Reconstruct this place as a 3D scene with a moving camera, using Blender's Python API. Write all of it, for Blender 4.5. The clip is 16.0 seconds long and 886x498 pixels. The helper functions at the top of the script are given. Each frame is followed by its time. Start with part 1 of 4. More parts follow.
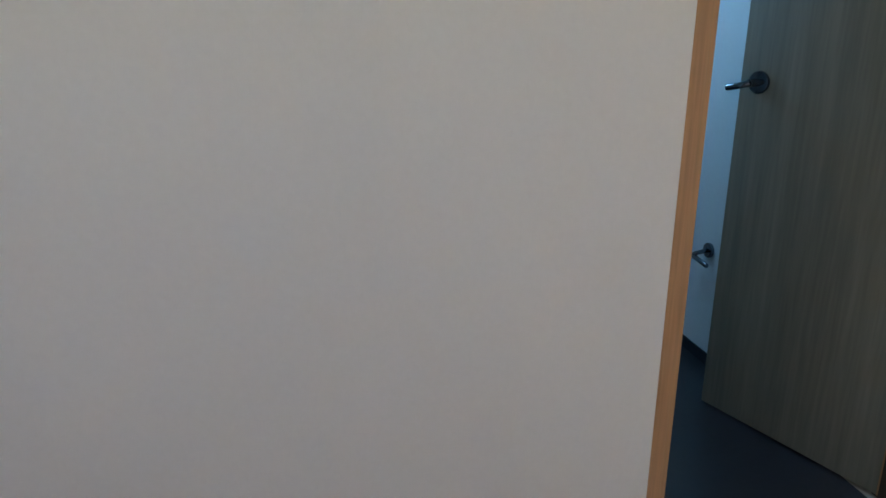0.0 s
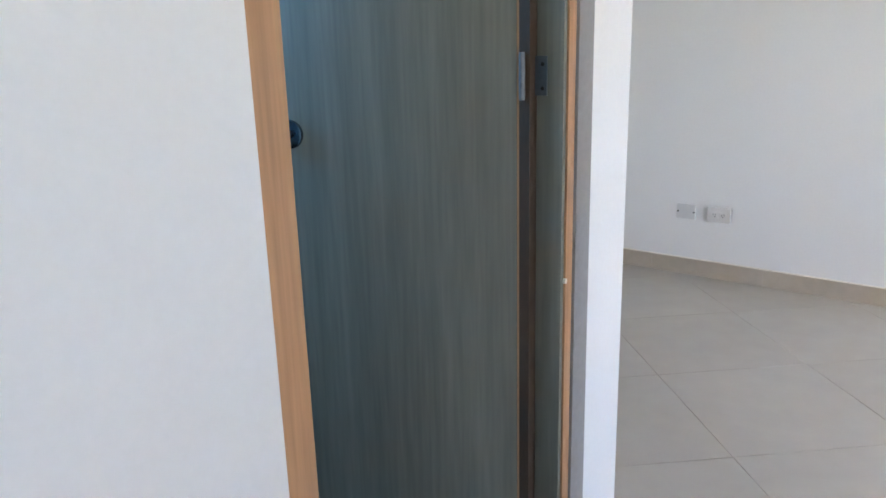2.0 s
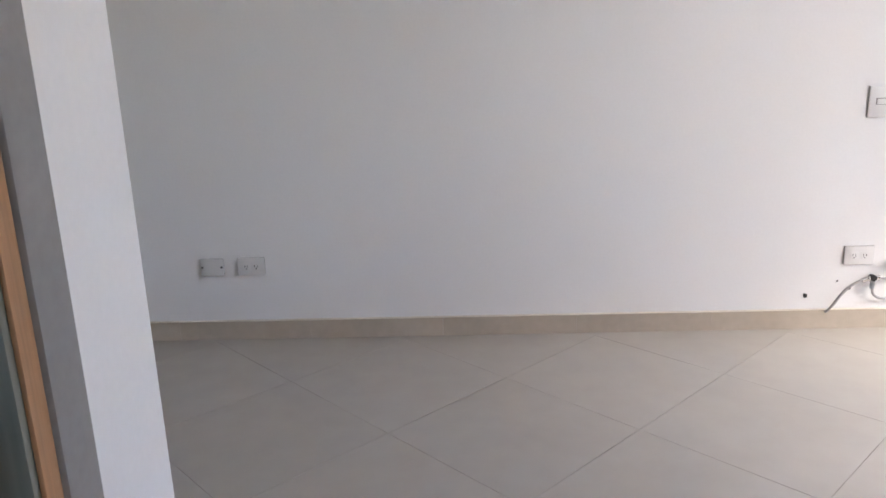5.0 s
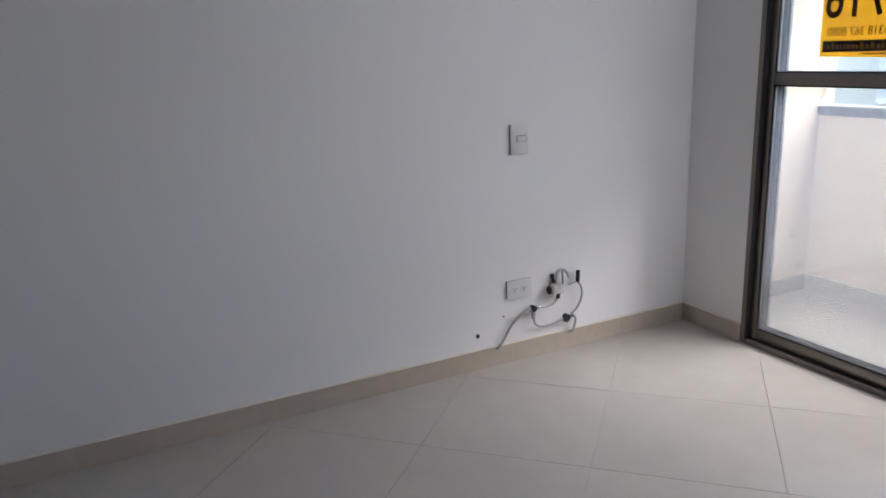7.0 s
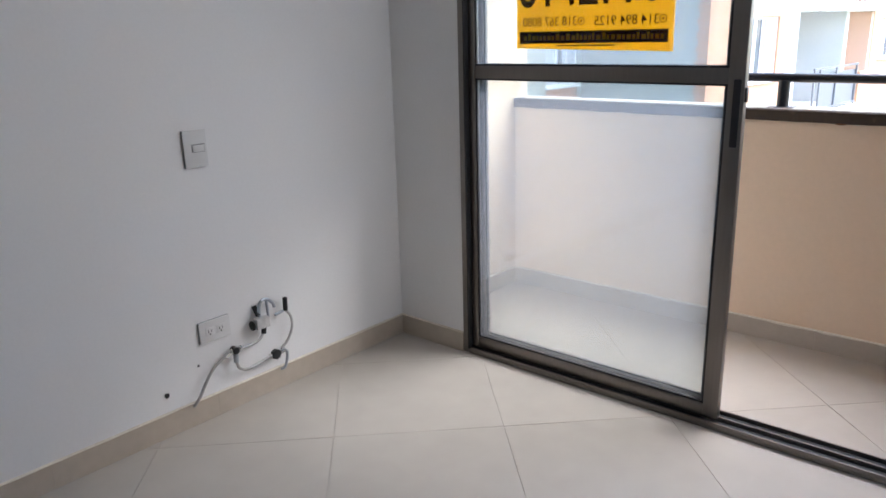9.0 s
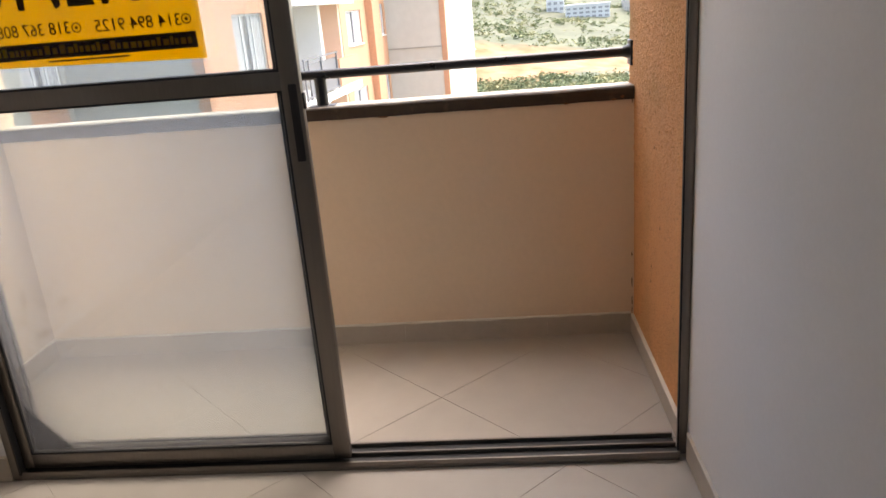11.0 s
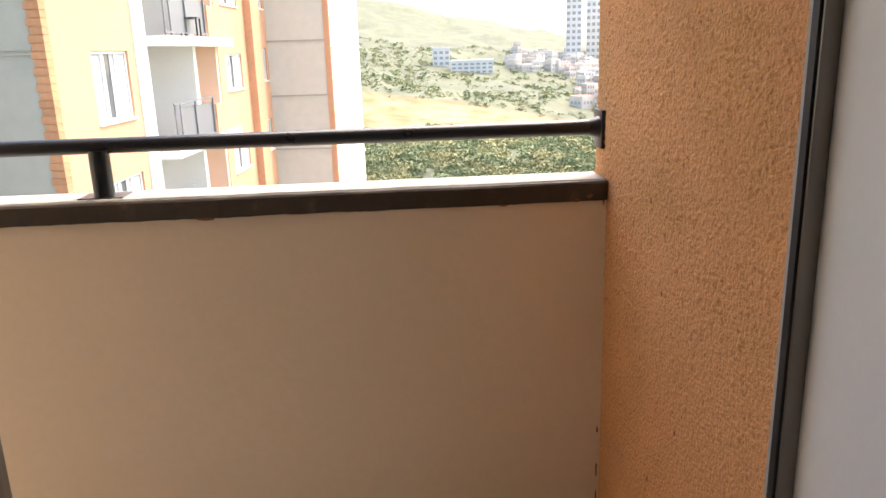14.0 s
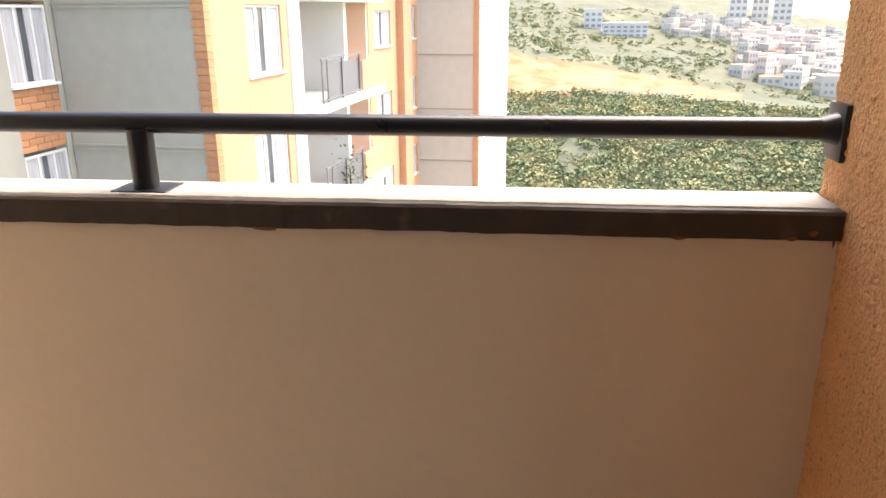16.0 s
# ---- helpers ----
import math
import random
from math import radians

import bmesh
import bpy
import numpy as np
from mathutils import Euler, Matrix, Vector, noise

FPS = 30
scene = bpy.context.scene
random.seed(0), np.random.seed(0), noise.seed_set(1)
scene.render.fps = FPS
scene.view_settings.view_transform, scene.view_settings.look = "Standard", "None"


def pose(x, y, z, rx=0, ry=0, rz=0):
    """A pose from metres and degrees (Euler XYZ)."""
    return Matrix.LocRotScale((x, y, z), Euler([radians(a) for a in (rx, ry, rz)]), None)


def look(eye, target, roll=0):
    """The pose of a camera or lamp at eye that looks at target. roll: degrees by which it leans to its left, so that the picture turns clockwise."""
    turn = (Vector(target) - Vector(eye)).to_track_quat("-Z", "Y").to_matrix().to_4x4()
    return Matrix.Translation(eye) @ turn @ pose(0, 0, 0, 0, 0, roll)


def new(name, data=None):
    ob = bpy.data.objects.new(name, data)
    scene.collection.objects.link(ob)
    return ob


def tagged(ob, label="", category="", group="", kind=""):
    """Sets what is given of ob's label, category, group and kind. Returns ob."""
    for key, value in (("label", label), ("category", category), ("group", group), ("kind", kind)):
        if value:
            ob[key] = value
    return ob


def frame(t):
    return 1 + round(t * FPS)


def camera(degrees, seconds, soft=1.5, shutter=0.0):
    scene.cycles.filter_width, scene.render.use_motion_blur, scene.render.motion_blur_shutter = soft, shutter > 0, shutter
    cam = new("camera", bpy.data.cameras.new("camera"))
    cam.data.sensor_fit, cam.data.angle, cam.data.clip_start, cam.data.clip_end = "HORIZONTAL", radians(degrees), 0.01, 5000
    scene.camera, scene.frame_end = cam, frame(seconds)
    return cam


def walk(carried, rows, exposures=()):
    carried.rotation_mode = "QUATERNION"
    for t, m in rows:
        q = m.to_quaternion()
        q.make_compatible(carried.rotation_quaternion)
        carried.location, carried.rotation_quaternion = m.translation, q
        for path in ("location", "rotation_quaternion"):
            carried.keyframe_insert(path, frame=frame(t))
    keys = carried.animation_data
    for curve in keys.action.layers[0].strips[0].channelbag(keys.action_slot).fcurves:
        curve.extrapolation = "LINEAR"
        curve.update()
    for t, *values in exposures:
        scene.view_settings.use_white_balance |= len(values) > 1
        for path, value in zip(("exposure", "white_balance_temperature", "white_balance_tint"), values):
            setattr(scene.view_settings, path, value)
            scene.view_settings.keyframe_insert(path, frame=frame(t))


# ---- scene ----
# camera and walk
cam = camera(61.5, 16.0, soft=1.6)
PATH = [
    (0, (-1.785, -4.090, 1.260), (-3.727, -3.664, 0.604), 0.1),
    (0.5, (-1.944, -4.026, 1.223), (-3.822, -3.317, 0.626), 0.6),
    (1, (-2.095, -3.944, 1.233), (-3.869, -2.986, 0.665), -1.8),
    (1.5, (-2.223, -3.891, 1.227), (-3.812, -2.657, 0.644), -0.8),
    (2, (-2.355, -3.849, 1.228), (-3.639, -2.288, 0.682), -1.6),
    (2.5, (-2.488, -3.781, 1.228), (-3.515, -2.052, 0.622), -1.2),
    (3, (-2.538, -3.659, 1.212), (-3.331, -1.814, 0.597), -2.4),
    (3.5, (-2.547, -3.538, 1.219), (-3.151, -1.616, 0.626), -2.7),
    (4, (-2.605, -3.415, 1.229), (-3.047, -1.451, 0.632), -2.2),
    (4.2, (-2.644, -3.345, 1.237), (-2.974, -1.354, 0.664), -2.1),
    (6.3, (-2.708, -2.917, 1.287), (-2.363, -0.923, 0.749), -1.3),
    (6.5, (-2.708, -2.842, 1.299), (-2.219, -0.887, 0.731), -1.4),
    (7, (-2.673, -2.660, 1.352), (-1.769, -0.848, 0.820), -2.2),
    (7.5, (-2.663, -2.572, 1.401), (-1.563, -0.883, 0.837), 0.4),
    (8, (-2.489, -2.488, 1.361), (-1.266, -0.869, 0.841), -0.9),
    (8.5, (-2.419, -2.392, 1.369), (-1.128, -0.811, 0.904), -1.4),
    (9, (-2.338, -2.290, 1.352), (-0.819, -0.973, 0.765), -1.6),
    (9.5, (-2.279, -2.119, 1.347), (-0.495, -1.161, 0.816), -0.7),
    (10, (-2.227, -2.087, 1.350), (-0.319, -1.438, 0.780), -0.8),
    (10.2, (-2.203, -2.069, 1.362), (-0.274, -1.527, 0.753), -2.8),
    (12.3, (-1.445, -1.950, 1.323), (0.559, -2.097, 0.735), -1.2),
    (12.5, (-1.383, -1.963, 1.306), (0.631, -2.037, 0.719), -1.7),
    (13, (-1.172, -2.023, 1.337), (0.868, -2.015, 0.838), -2.0),
    (13.5, (-1.039, -2.037, 1.329), (0.981, -2.006, 0.779), -1.9),
    (14, (-0.833, -1.980, 1.328), (1.183, -2.134, 0.784), -1.7),
    (14.5, (-0.732, -1.939, 1.323), (1.267, -2.124, 0.726), -0.3),
    (15, (-0.579, -1.969, 1.317), (1.411, -1.935, 0.668), -1.8),
    (15.5, (-0.429, -2.033, 1.335), (1.573, -1.837, 0.744), -0.9),
    (16, (-0.305, -2.007, 1.319), (1.680, -1.785, 0.681), -0.4),
]
EXPOSURES = [
    (0.0, 3.5, 7300, 12), (0.5, 3.55, 7200, 11), (1.0, 3.65, 6700, 9), (1.5, 4.25, 6600, 10), (2.0, 4.55, 6300, 10), (2.5, 4.8, 6400, 12), (3.0, 4.6, 6500, 14), (3.5, 4.25, 6600, 16), (4.2, 4.05, 6600, 17),
    (6.3, 3.1, 6000, 13), (7.0, 2.65, 5950, 13), (7.5, 2.5, 5950, 13), (8.5, 2.35, 6100, 14), (9.0, 2.6, 6000, 12), (9.5, 2.0, 6200, 13), (10.2, 2.0, 6700, 15),
    (12.3, 2.55, 8300, 18), (13.5, 2.2, 7900, 16), (14.5, 2.2, 7600, 16), (16.0, 2.1, 7800, 18)]
walk(cam, [(t, look(e, g, r)) for t, e, g, r in PATH], EXPOSURES)

# daylight: a bright hazy sky and a wide soft sun
SUN_HEIGHT, SUN_TURN = 60, 140
world = bpy.data.worlds.new("hazy_sky")
scene.world = world
world.use_nodes = True
wn, wl = world.node_tree.nodes, world.node_tree.links
sky = wn.new("ShaderNodeTexSky")
sky.sky_type, sky.sun_disc = "NISHITA", False
sky.sun_elevation, sky.sun_rotation = radians(SUN_HEIGHT), radians(SUN_TURN)
sky.air_density, sky.dust_density, sky.ozone_density = 1.0, 1.2, 0.8
wl.new(sky.outputs[0], wn["Background"].inputs[0])
wn["Background"].inputs[1].default_value = 0.15
sun = new("sun", bpy.data.lights.new("sun", "SUN"))
sun.data.energy, sun.data.angle, sun.data.color = 3.0, radians(70), (1.0, 0.965, 0.92)
az, el = radians(SUN_TURN), radians(SUN_HEIGHT)
sun.matrix_world = look((20 * math.sin(az) * math.cos(el), 20 * math.cos(az) * math.cos(el), 20 * math.sin(el)), (0, 0, 0))


def area_lamp(name, eye, target, wide, high, watts, colour):
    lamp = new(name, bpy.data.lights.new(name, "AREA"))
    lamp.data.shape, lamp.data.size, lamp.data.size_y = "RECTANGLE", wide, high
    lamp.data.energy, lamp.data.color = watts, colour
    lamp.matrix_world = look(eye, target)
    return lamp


# added lamps: one boosts the sky light in the upper part of the open balcony doorway, one fills the passage, one is sky
# light in the bathroom's window
doorway = area_lamp("doorway_skylight", (-0.02, -1.98, 1.93), (-1.15, 0.0, 0.55), 0.8, 0.5, 1.1, (1.0, 0.98, 0.97))
doorway.data.spread = radians(125)
# fill lamp for the passage, set in an assumed window out of view
area_lamp("passage_fill_lamp", (-0.02, -4.5, 1.72), (-2.9, -4.5, 1.2), 0.7, 0.5, 0.36, (1.0, 0.97, 0.94))
area_lamp("bathroom_skylight", (-4.66, -3.3, 1.75), (-3.8, -2.9, 0.9), 0.36, 0.4, 0.7, (0.17, 0.56, 1.0))


# ---- materials ----
def material(name, colour, rough=0.6, metal=0.0, vary=0.06, grain=60.0, stain=1.5, bump=0.0, bump_scale=200.0,
             stretch=(1, 1, 1), second=None, second_at=(0.5, 0.62), piece=0.0, gloss_vary=0.05, island=False):
    """Colour that varies at two scales, fine relief, and where asked a second colour in patches."""
    m = bpy.data.materials.new(name)
    m.use_nodes = True
    n, l = m.node_tree.nodes, m.node_tree.links
    b = n["Principled BSDF"]
    b.inputs["Metallic"].default_value = metal
    co = n.new("ShaderNodeTexCoord")
    mp = n.new("ShaderNodeMapping")
    mp.inputs["Scale"].default_value = stretch
    l.new(co.outputs["Object"], mp.inputs["Vector"])

    def noise_node(scale, detail=4.0):
        t = n.new("ShaderNodeTexNoise")
        t.inputs["Scale"].default_value, t.inputs["Detail"].default_value = scale, detail
        l.new(mp.outputs[0], t.inputs["Vector"])
        return t

    def mix(kind, fac, a, c):
        x = n.new("ShaderNodeMix")
        x.data_type, x.blend_type = "RGBA", kind
        for sock, v in ((x.inputs[0], fac), (x.inputs[6], a), (x.inputs[7], c)):
            if hasattr(v, "is_linked"):
                l.new(v, sock)
            else:
                sock.default_value = v
        return x.outputs[2]

    def ranged(value, a, c, lo, hi):
        r = n.new("ShaderNodeMapRange")
        r.inputs[1].default_value, r.inputs[2].default_value = a, c
        r.inputs[3].default_value, r.inputs[4].default_value = lo, hi
        l.new(value, r.inputs[0])
        return r.outputs[0]

    fine, broad = noise_node(grain), noise_node(stain, 6.0)
    col = (*colour, 1)
    if second:
        patch = noise_node(stain * 2.2, 8.0)
        col = mix("MIX", ranged(patch.outputs[0], second_at[0], second_at[1], 0, 1), col, (*second, 1))
    hsv = n.new("ShaderNodeHueSaturation")
    if hasattr(col, "is_linked"):
        l.new(col, hsv.inputs["Color"])
    else:
        hsv.inputs["Color"].default_value = col
    add = n.new("ShaderNodeMath")
    add.operation = "ADD"
    l.new(ranged(fine.outputs[0], 0.25, 0.75, 1 - vary, 1 + vary), add.inputs[0])
    l.new(ranged(broad.outputs[0], 0.3, 0.7, -vary, vary), add.inputs[1])
    val = add.outputs[0]
    if piece:
        if island:
            rnd = n.new("ShaderNodeNewGeometry").outputs["Random Per Island"]
        else:
            rnd = n.new("ShaderNodeObjectInfo").outputs["Random"]
        two = n.new("ShaderNodeMath")
        two.operation = "ADD"
        l.new(val, two.inputs[0])
        l.new(ranged(rnd, 0, 1, -piece, piece), two.inputs[1])
        val = two.outputs[0]
    l.new(val, hsv.inputs["Value"])
    l.new(hsv.outputs[0], b.inputs["Base Color"])
    l.new(ranged(broad.outputs[0], 0.3, 0.7, max(0.02, rough - gloss_vary), min(1, rough + gloss_vary)), b.inputs["Roughness"])
    if bump:
        bn = n.new("ShaderNodeBump")
        bn.inputs["Strength"].default_value, bn.inputs["Distance"].default_value = min(1, bump), 0.004 * bump
        l.new(noise_node(bump_scale, 5.0).outputs[0], bn.inputs["Height"])
        l.new(bn.outputs[0], b.inputs["Normal"])
    return m


def pane_material(name, haze, tint=(1, 1, 1)):
    """Window glass with a dusty film: clear glass, a share of scattered light, and a sharp reflection."""
    m = bpy.data.materials.new(name)
    m.use_nodes = True
    n, l = m.node_tree.nodes, m.node_tree.links
    n.remove(n["Principled BSDF"])
    clear, dust, gloss = n.new("ShaderNodeBsdfTransparent"), n.new("ShaderNodeBsdfTranslucent"), n.new("ShaderNodeBsdfGlossy")
    clear.inputs[0].default_value, dust.inputs[0].default_value = (*tint, 1), (0.9, 0.93, 1.0, 1)
    gloss.inputs["Roughness"].default_value = 0.02
    a, b, fr = n.new("ShaderNodeMixShader"), n.new("ShaderNodeMixShader"), n.new("ShaderNodeFresnel")
    smear = n.new("ShaderNodeTexNoise")
    smear.inputs["Scale"].default_value = 2.0
    rng = n.new("ShaderNodeMapRange")
    rng.inputs[3].default_value, rng.inputs[4].default_value = haze * 0.7, haze * 1.3
    l.new(smear.outputs[0], rng.inputs[0])
    l.new(rng.outputs[0], a.inputs[0])
    l.new(clear.outputs[0], a.inputs[1]), l.new(dust.outputs[0], a.inputs[2])
    fr.inputs[0].default_value = 1.45
    l.new(fr.outputs[0], b.inputs[0])
    l.new(a.outputs[0], b.inputs[1]), l.new(gloss.outputs[0], b.inputs[2])
    l.new(b.outputs[0], n["Material Output"].inputs[0])
    return m


def sheet_material(name, colour):
    """Printed plastic sheet that lets some daylight through."""
    m = material(name, colour, 0.55, vary=0.03, grain=30, stain=4)
    n, l = m.node_tree.nodes, m.node_tree.links
    tr, mx = n.new("ShaderNodeBsdfTranslucent"), n.new("ShaderNodeMixShader")
    tr.inputs[0].default_value = (*colour, 1)
    mx.inputs[0].default_value = 0.85
    l.new(n["Principled BSDF"].outputs[0], mx.inputs[1]), l.new(tr.outputs[0], mx.inputs[2])
    l.new(mx.outputs[0], n["Material Output"].inputs[0])
    return m


M_WALL = material("white_wall_paint", (0.80, 0.79, 0.78), 0.65, vary=0.015, grain=90, stain=1.1, bump=0.25, bump_scale=140)
M_CEIL = material("white_ceiling_paint", (0.8, 0.8, 0.79), 0.8, vary=0.015, bump=0.2)
M_BATH = material("bathroom_wall_paint", (0.70, 0.77, 0.80), 0.4, vary=0.02, stain=2)
M_BATHFLOOR = material("dark_bathroom_tile", (0.022, 0.024, 0.032), 0.35, vary=0.1, stain=3)
M_TILE = material("cream_porcelain_tile", (0.455, 0.416, 0.368), 0.2, vary=0.03, grain=9, stain=1.6, piece=0.012, gloss_vary=0.03)
M_SKIRT = material("beige_skirting_tile", (0.46, 0.395, 0.32), 0.35, vary=0.05, grain=25, stain=4, piece=0.03)
M_GROUT = material("tile_grout", (0.435, 0.397, 0.35), 0.9, vary=0.1, stain=6)
M_PLASTER = material("peach_parapet_plaster", (0.80, 0.62, 0.445), 0.75, vary=0.02, grain=50, stain=1.6, bump=0.3, bump_scale=60)
M_CAPTOP = material("weathered_cement_cap", (0.42, 0.385, 0.33), 0.85, vary=0.12, grain=40, stain=6, bump=0.6, bump_scale=90)
M_CAPEDGE = material("brown_painted_edge", (0.046, 0.029, 0.016), 0.62, vary=0.18, grain=30, stain=7, bump=0.5, bump_scale=70,
                     second=(0.10, 0.068, 0.045), second_at=(0.6, 0.72))
M_CHIP = material("chipped_white_paint", (0.72, 0.66, 0.56), 0.8, vary=0.08)
M_RUST = material("rust_stain", (0.24, 0.10, 0.04), 0.85, vary=0.2, grain=80)
M_BLACKMETAL = material("black_painted_steel", (0.013, 0.013, 0.016), 0.3, metal=0.0, vary=0.1, grain=80, stain=12, gloss_vary=0.03)
M_ALU = material("anodised_aluminium", (0.20, 0.178, 0.158), 0.38, metal=0.8, vary=0.05, grain=120, stain=3, stretch=(1, 1, 0.05))
M_RUBBER = material("black_rubber", (0.012, 0.012, 0.013), 0.6, vary=0.15)
M_PULL = material("black_plastic_pull", (0.012, 0.011, 0.012), 0.4, vary=0.1)
M_GLASS = pane_material("dusty_glass", 0.055, (0.89, 0.91, 0.90))
M_YELLOW = sheet_material("yellow_plastic", (1.0, 0.66, 0.01))
M_INK = sheet_material("dark_brown_ink", (0.09, 0.045, 0.012))
M_PLATE = material("white_switch_plastic", (0.69, 0.68, 0.665), 0.35, vary=0.015)
M_GREYEDGE = material("grey_plate_edge", (0.30, 0.29, 0.28), 0.5, vary=0.05)
M_DARK = material("dark_hole", (0.03, 0.028, 0.026), 0.9, vary=0.2)
M_CHROME = material("chromed_brass", (0.68, 0.68, 0.67), 0.2, metal=1.0, vary=0.05)
M_HOSE = material("grey_gas_tube", (0.42, 0.41, 0.40), 0.38, metal=0.6, vary=0.12, grain=120, stain=20)
M_STEEL = material("brushed_steel", (0.40, 0.43, 0.47), 0.3, metal=0.9, vary=0.08, grain=90)
M_HINGE = material("dull_hinge_steel", (0.21, 0.22, 0.235), 0.4, metal=0.7, vary=0.1, grain=90)
M_HINGEPLATE = material("dark_blue_grey_plate", (0.105, 0.125, 0.14), 0.5, metal=0.5, vary=0.1, grain=90)
M_HANDLE = material("dark_chrome", (0.15, 0.17, 0.20), 0.18, metal=1.0, vary=0.05)
M_SEALANT = material("grey_sealant", (0.40, 0.385, 0.36), 0.7, vary=0.06, stain=8)
# far windows' grey is lightened to imitate the haze of distance
M_FARWIN = material("hazy_far_windows", (0.30, 0.30, 0.30), 0.5, vary=0.05)
M_DOOR = material("grey_brown_door_laminate", (0.195, 0.193, 0.158), 0.5, vary=0.14, grain=9, stain=2, stretch=(10, 10, 0.5), bump=0.12, bump_scale=30)
M_WOOD = material("orange_brown_frame_wood", (0.46, 0.25, 0.125), 0.5, vary=0.12, grain=12, stain=3, stretch=(14, 14, 0.5), bump=0.2, bump_scale=30)
M_GREYSTRIP = material("plain_grey_strip", (0.27, 0.26, 0.255), 0.8, vary=0.06, stain=8)
M_SLOT = material("rebate_shade_brown", (0.07, 0.04, 0.022), 0.7, vary=0.15, stretch=(10, 10, 0.5))

M_CONCRETE = material("grey_render", (0.37, 0.36, 0.315), 0.85, vary=0.05, grain=3, stain=0.35, bump=0.3, bump_scale=20)
M_BRICK = material("orange_brick", (0.52, 0.245, 0.125), 0.85, vary=0.10, grain=14, stain=0.5, piece=0.12, bump=0.4, bump_scale=40)
M_FACADE = material("orange_brick_facade", (0.58, 0.315, 0.19), 0.85, vary=0.07, grain=8, stain=0.4, bump=0.4, bump_scale=30)
M_INNER = material("pale_peach_paint", (0.72, 0.53, 0.41), 0.75, vary=0.05, stain=0.6)
M_PALE = material("pale_grey_render", (0.57, 0.56, 0.50), 0.85, vary=0.04, grain=3, stain=0.35)
M_WHITE = material("white_exterior_paint", (0.78, 0.77, 0.74), 0.7, vary=0.04, stain=0.6)
M_MORTAR = material("pale_mortar", (0.52, 0.40, 0.30), 0.9, vary=0.08)
M_FRAMEWHITE = material("white_window_frame", (0.72, 0.72, 0.72), 0.4, vary=0.03)
M_CURTAIN = material("pale_curtain", (0.44, 0.44, 0.46), 0.8, vary=0.18, grain=3, stain=4, stretch=(9, 9, 0.4))
M_OUTGLASS = material("dark_window_glass", (0.10, 0.11, 0.12), 0.08, vary=0.2, stain=1)
M_PANELGREY = material("grey_balcony_panel", (0.17, 0.175, 0.19), 0.4, vary=0.06, stain=1)
# second colour: yellow-green patches, paled to imitate sunlit tops of clumps
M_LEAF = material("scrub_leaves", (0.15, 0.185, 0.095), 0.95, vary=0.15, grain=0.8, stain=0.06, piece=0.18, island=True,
                  second=(0.27, 0.26, 0.13), second_at=(0.46, 0.6))
M_TOWN = material("pale_town_walls", (0.55, 0.51, 0.46), 0.8, vary=0.1, grain=0.2, stain=0.03, piece=0.25, island=True)
M_TOWER = material("far_tower_walls", (0.66, 0.66, 0.65), 0.8, vary=0.06, grain=0.2, stain=0.05)


def hill_material():
    """Green hillside with a bare strip of orange earth across it."""
    m = material("hillside", (0.085, 0.10, 0.062), 0.95, vary=0.22, grain=0.25, stain=0.02, second=(0.115, 0.122, 0.075), second_at=(0.4, 0.65))
    n, l = m.node_tree.nodes, m.node_tree.links
    b = n["Principled BSDF"]
    old = b.inputs["Base Color"].links[0].from_socket
    at = n.new("ShaderNodeAttribute")
    at.attribute_name = "bare_earth"
    earth = n.new("ShaderNodeMix")
    earth.data_type = "RGBA"
    l.new(at.outputs["Fac"], earth.inputs[0])
    l.new(old, earth.inputs[6])
    tone = n.new("ShaderNodeTexNoise")
    tone.inputs["Scale"].default_value, tone.inputs["Detail"].default_value = 0.12, 8
    ramp = n.new("ShaderNodeValToRGB")
    ramp.color_ramp.elements[0].color, ramp.color_ramp.elements[1].color = (0.25, 0.105, 0.042, 1), (0.36, 0.215, 0.115, 1)
    ramp.color_ramp.elements[0].position, ramp.color_ramp.elements[1].position = 0.35, 0.65
    l.new(n["Texture Coordinate"].outputs["Object"], tone.inputs["Vector"])
    l.new(tone.outputs[0], ramp.inputs[0])
    l.new(ramp.outputs[0], earth.inputs[7])
    l.new(earth.outputs[2], b.inputs["Base Color"])
    return m


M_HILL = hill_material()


def stucco_material():
    """Orange rough-cast: sharp fine grains, and dark pits scattered between them."""
    m = material("orange_stucco", (0.70, 0.335, 0.14), 0.9, vary=0.07, grain=160, stain=2.4, second=(0.62, 0.31, 0.12), second_at=(0.45, 0.75))
    n, l = m.node_tree.nodes, m.node_tree.links
    b = n["Principled BSDF"]
    co = n["Texture Coordinate"].outputs["Object"]
    old = b.inputs["Base Color"].links[0].from_socket

    def noise_at(scale, detail):
        t = n.new("ShaderNodeTexNoise")
        t.inputs["Scale"].default_value, t.inputs["Detail"].default_value = scale, detail
        l.new(co, t.inputs["Vector"])
        return t.outputs[0]

    pits = n.new("ShaderNodeMapRange")
    pits.inputs[1].default_value, pits.inputs[2].default_value, pits.inputs[4].default_value = 0.62, 0.70, 0.6
    l.new(noise_at(150, 1.5), pits.inputs[0])
    dark = n.new("ShaderNodeMix")
    dark.data_type = "RGBA"
    dark.inputs[7].default_value = (0.30, 0.115, 0.04, 1)
    l.new(pits.outputs[0], dark.inputs[0]), l.new(old, dark.inputs[6])
    l.new(dark.outputs[2], b.inputs["Base Color"])
    bump = n.new("ShaderNodeBump")
    bump.inputs["Strength"].default_value, bump.inputs["Distance"].default_value = 1.0, 0.0065
    l.new(noise_at(135, 3.0), bump.inputs["Height"])
    l.new(bump.outputs[0], b.inputs["Normal"])
    return m


M_STUCCO = stucco_material()


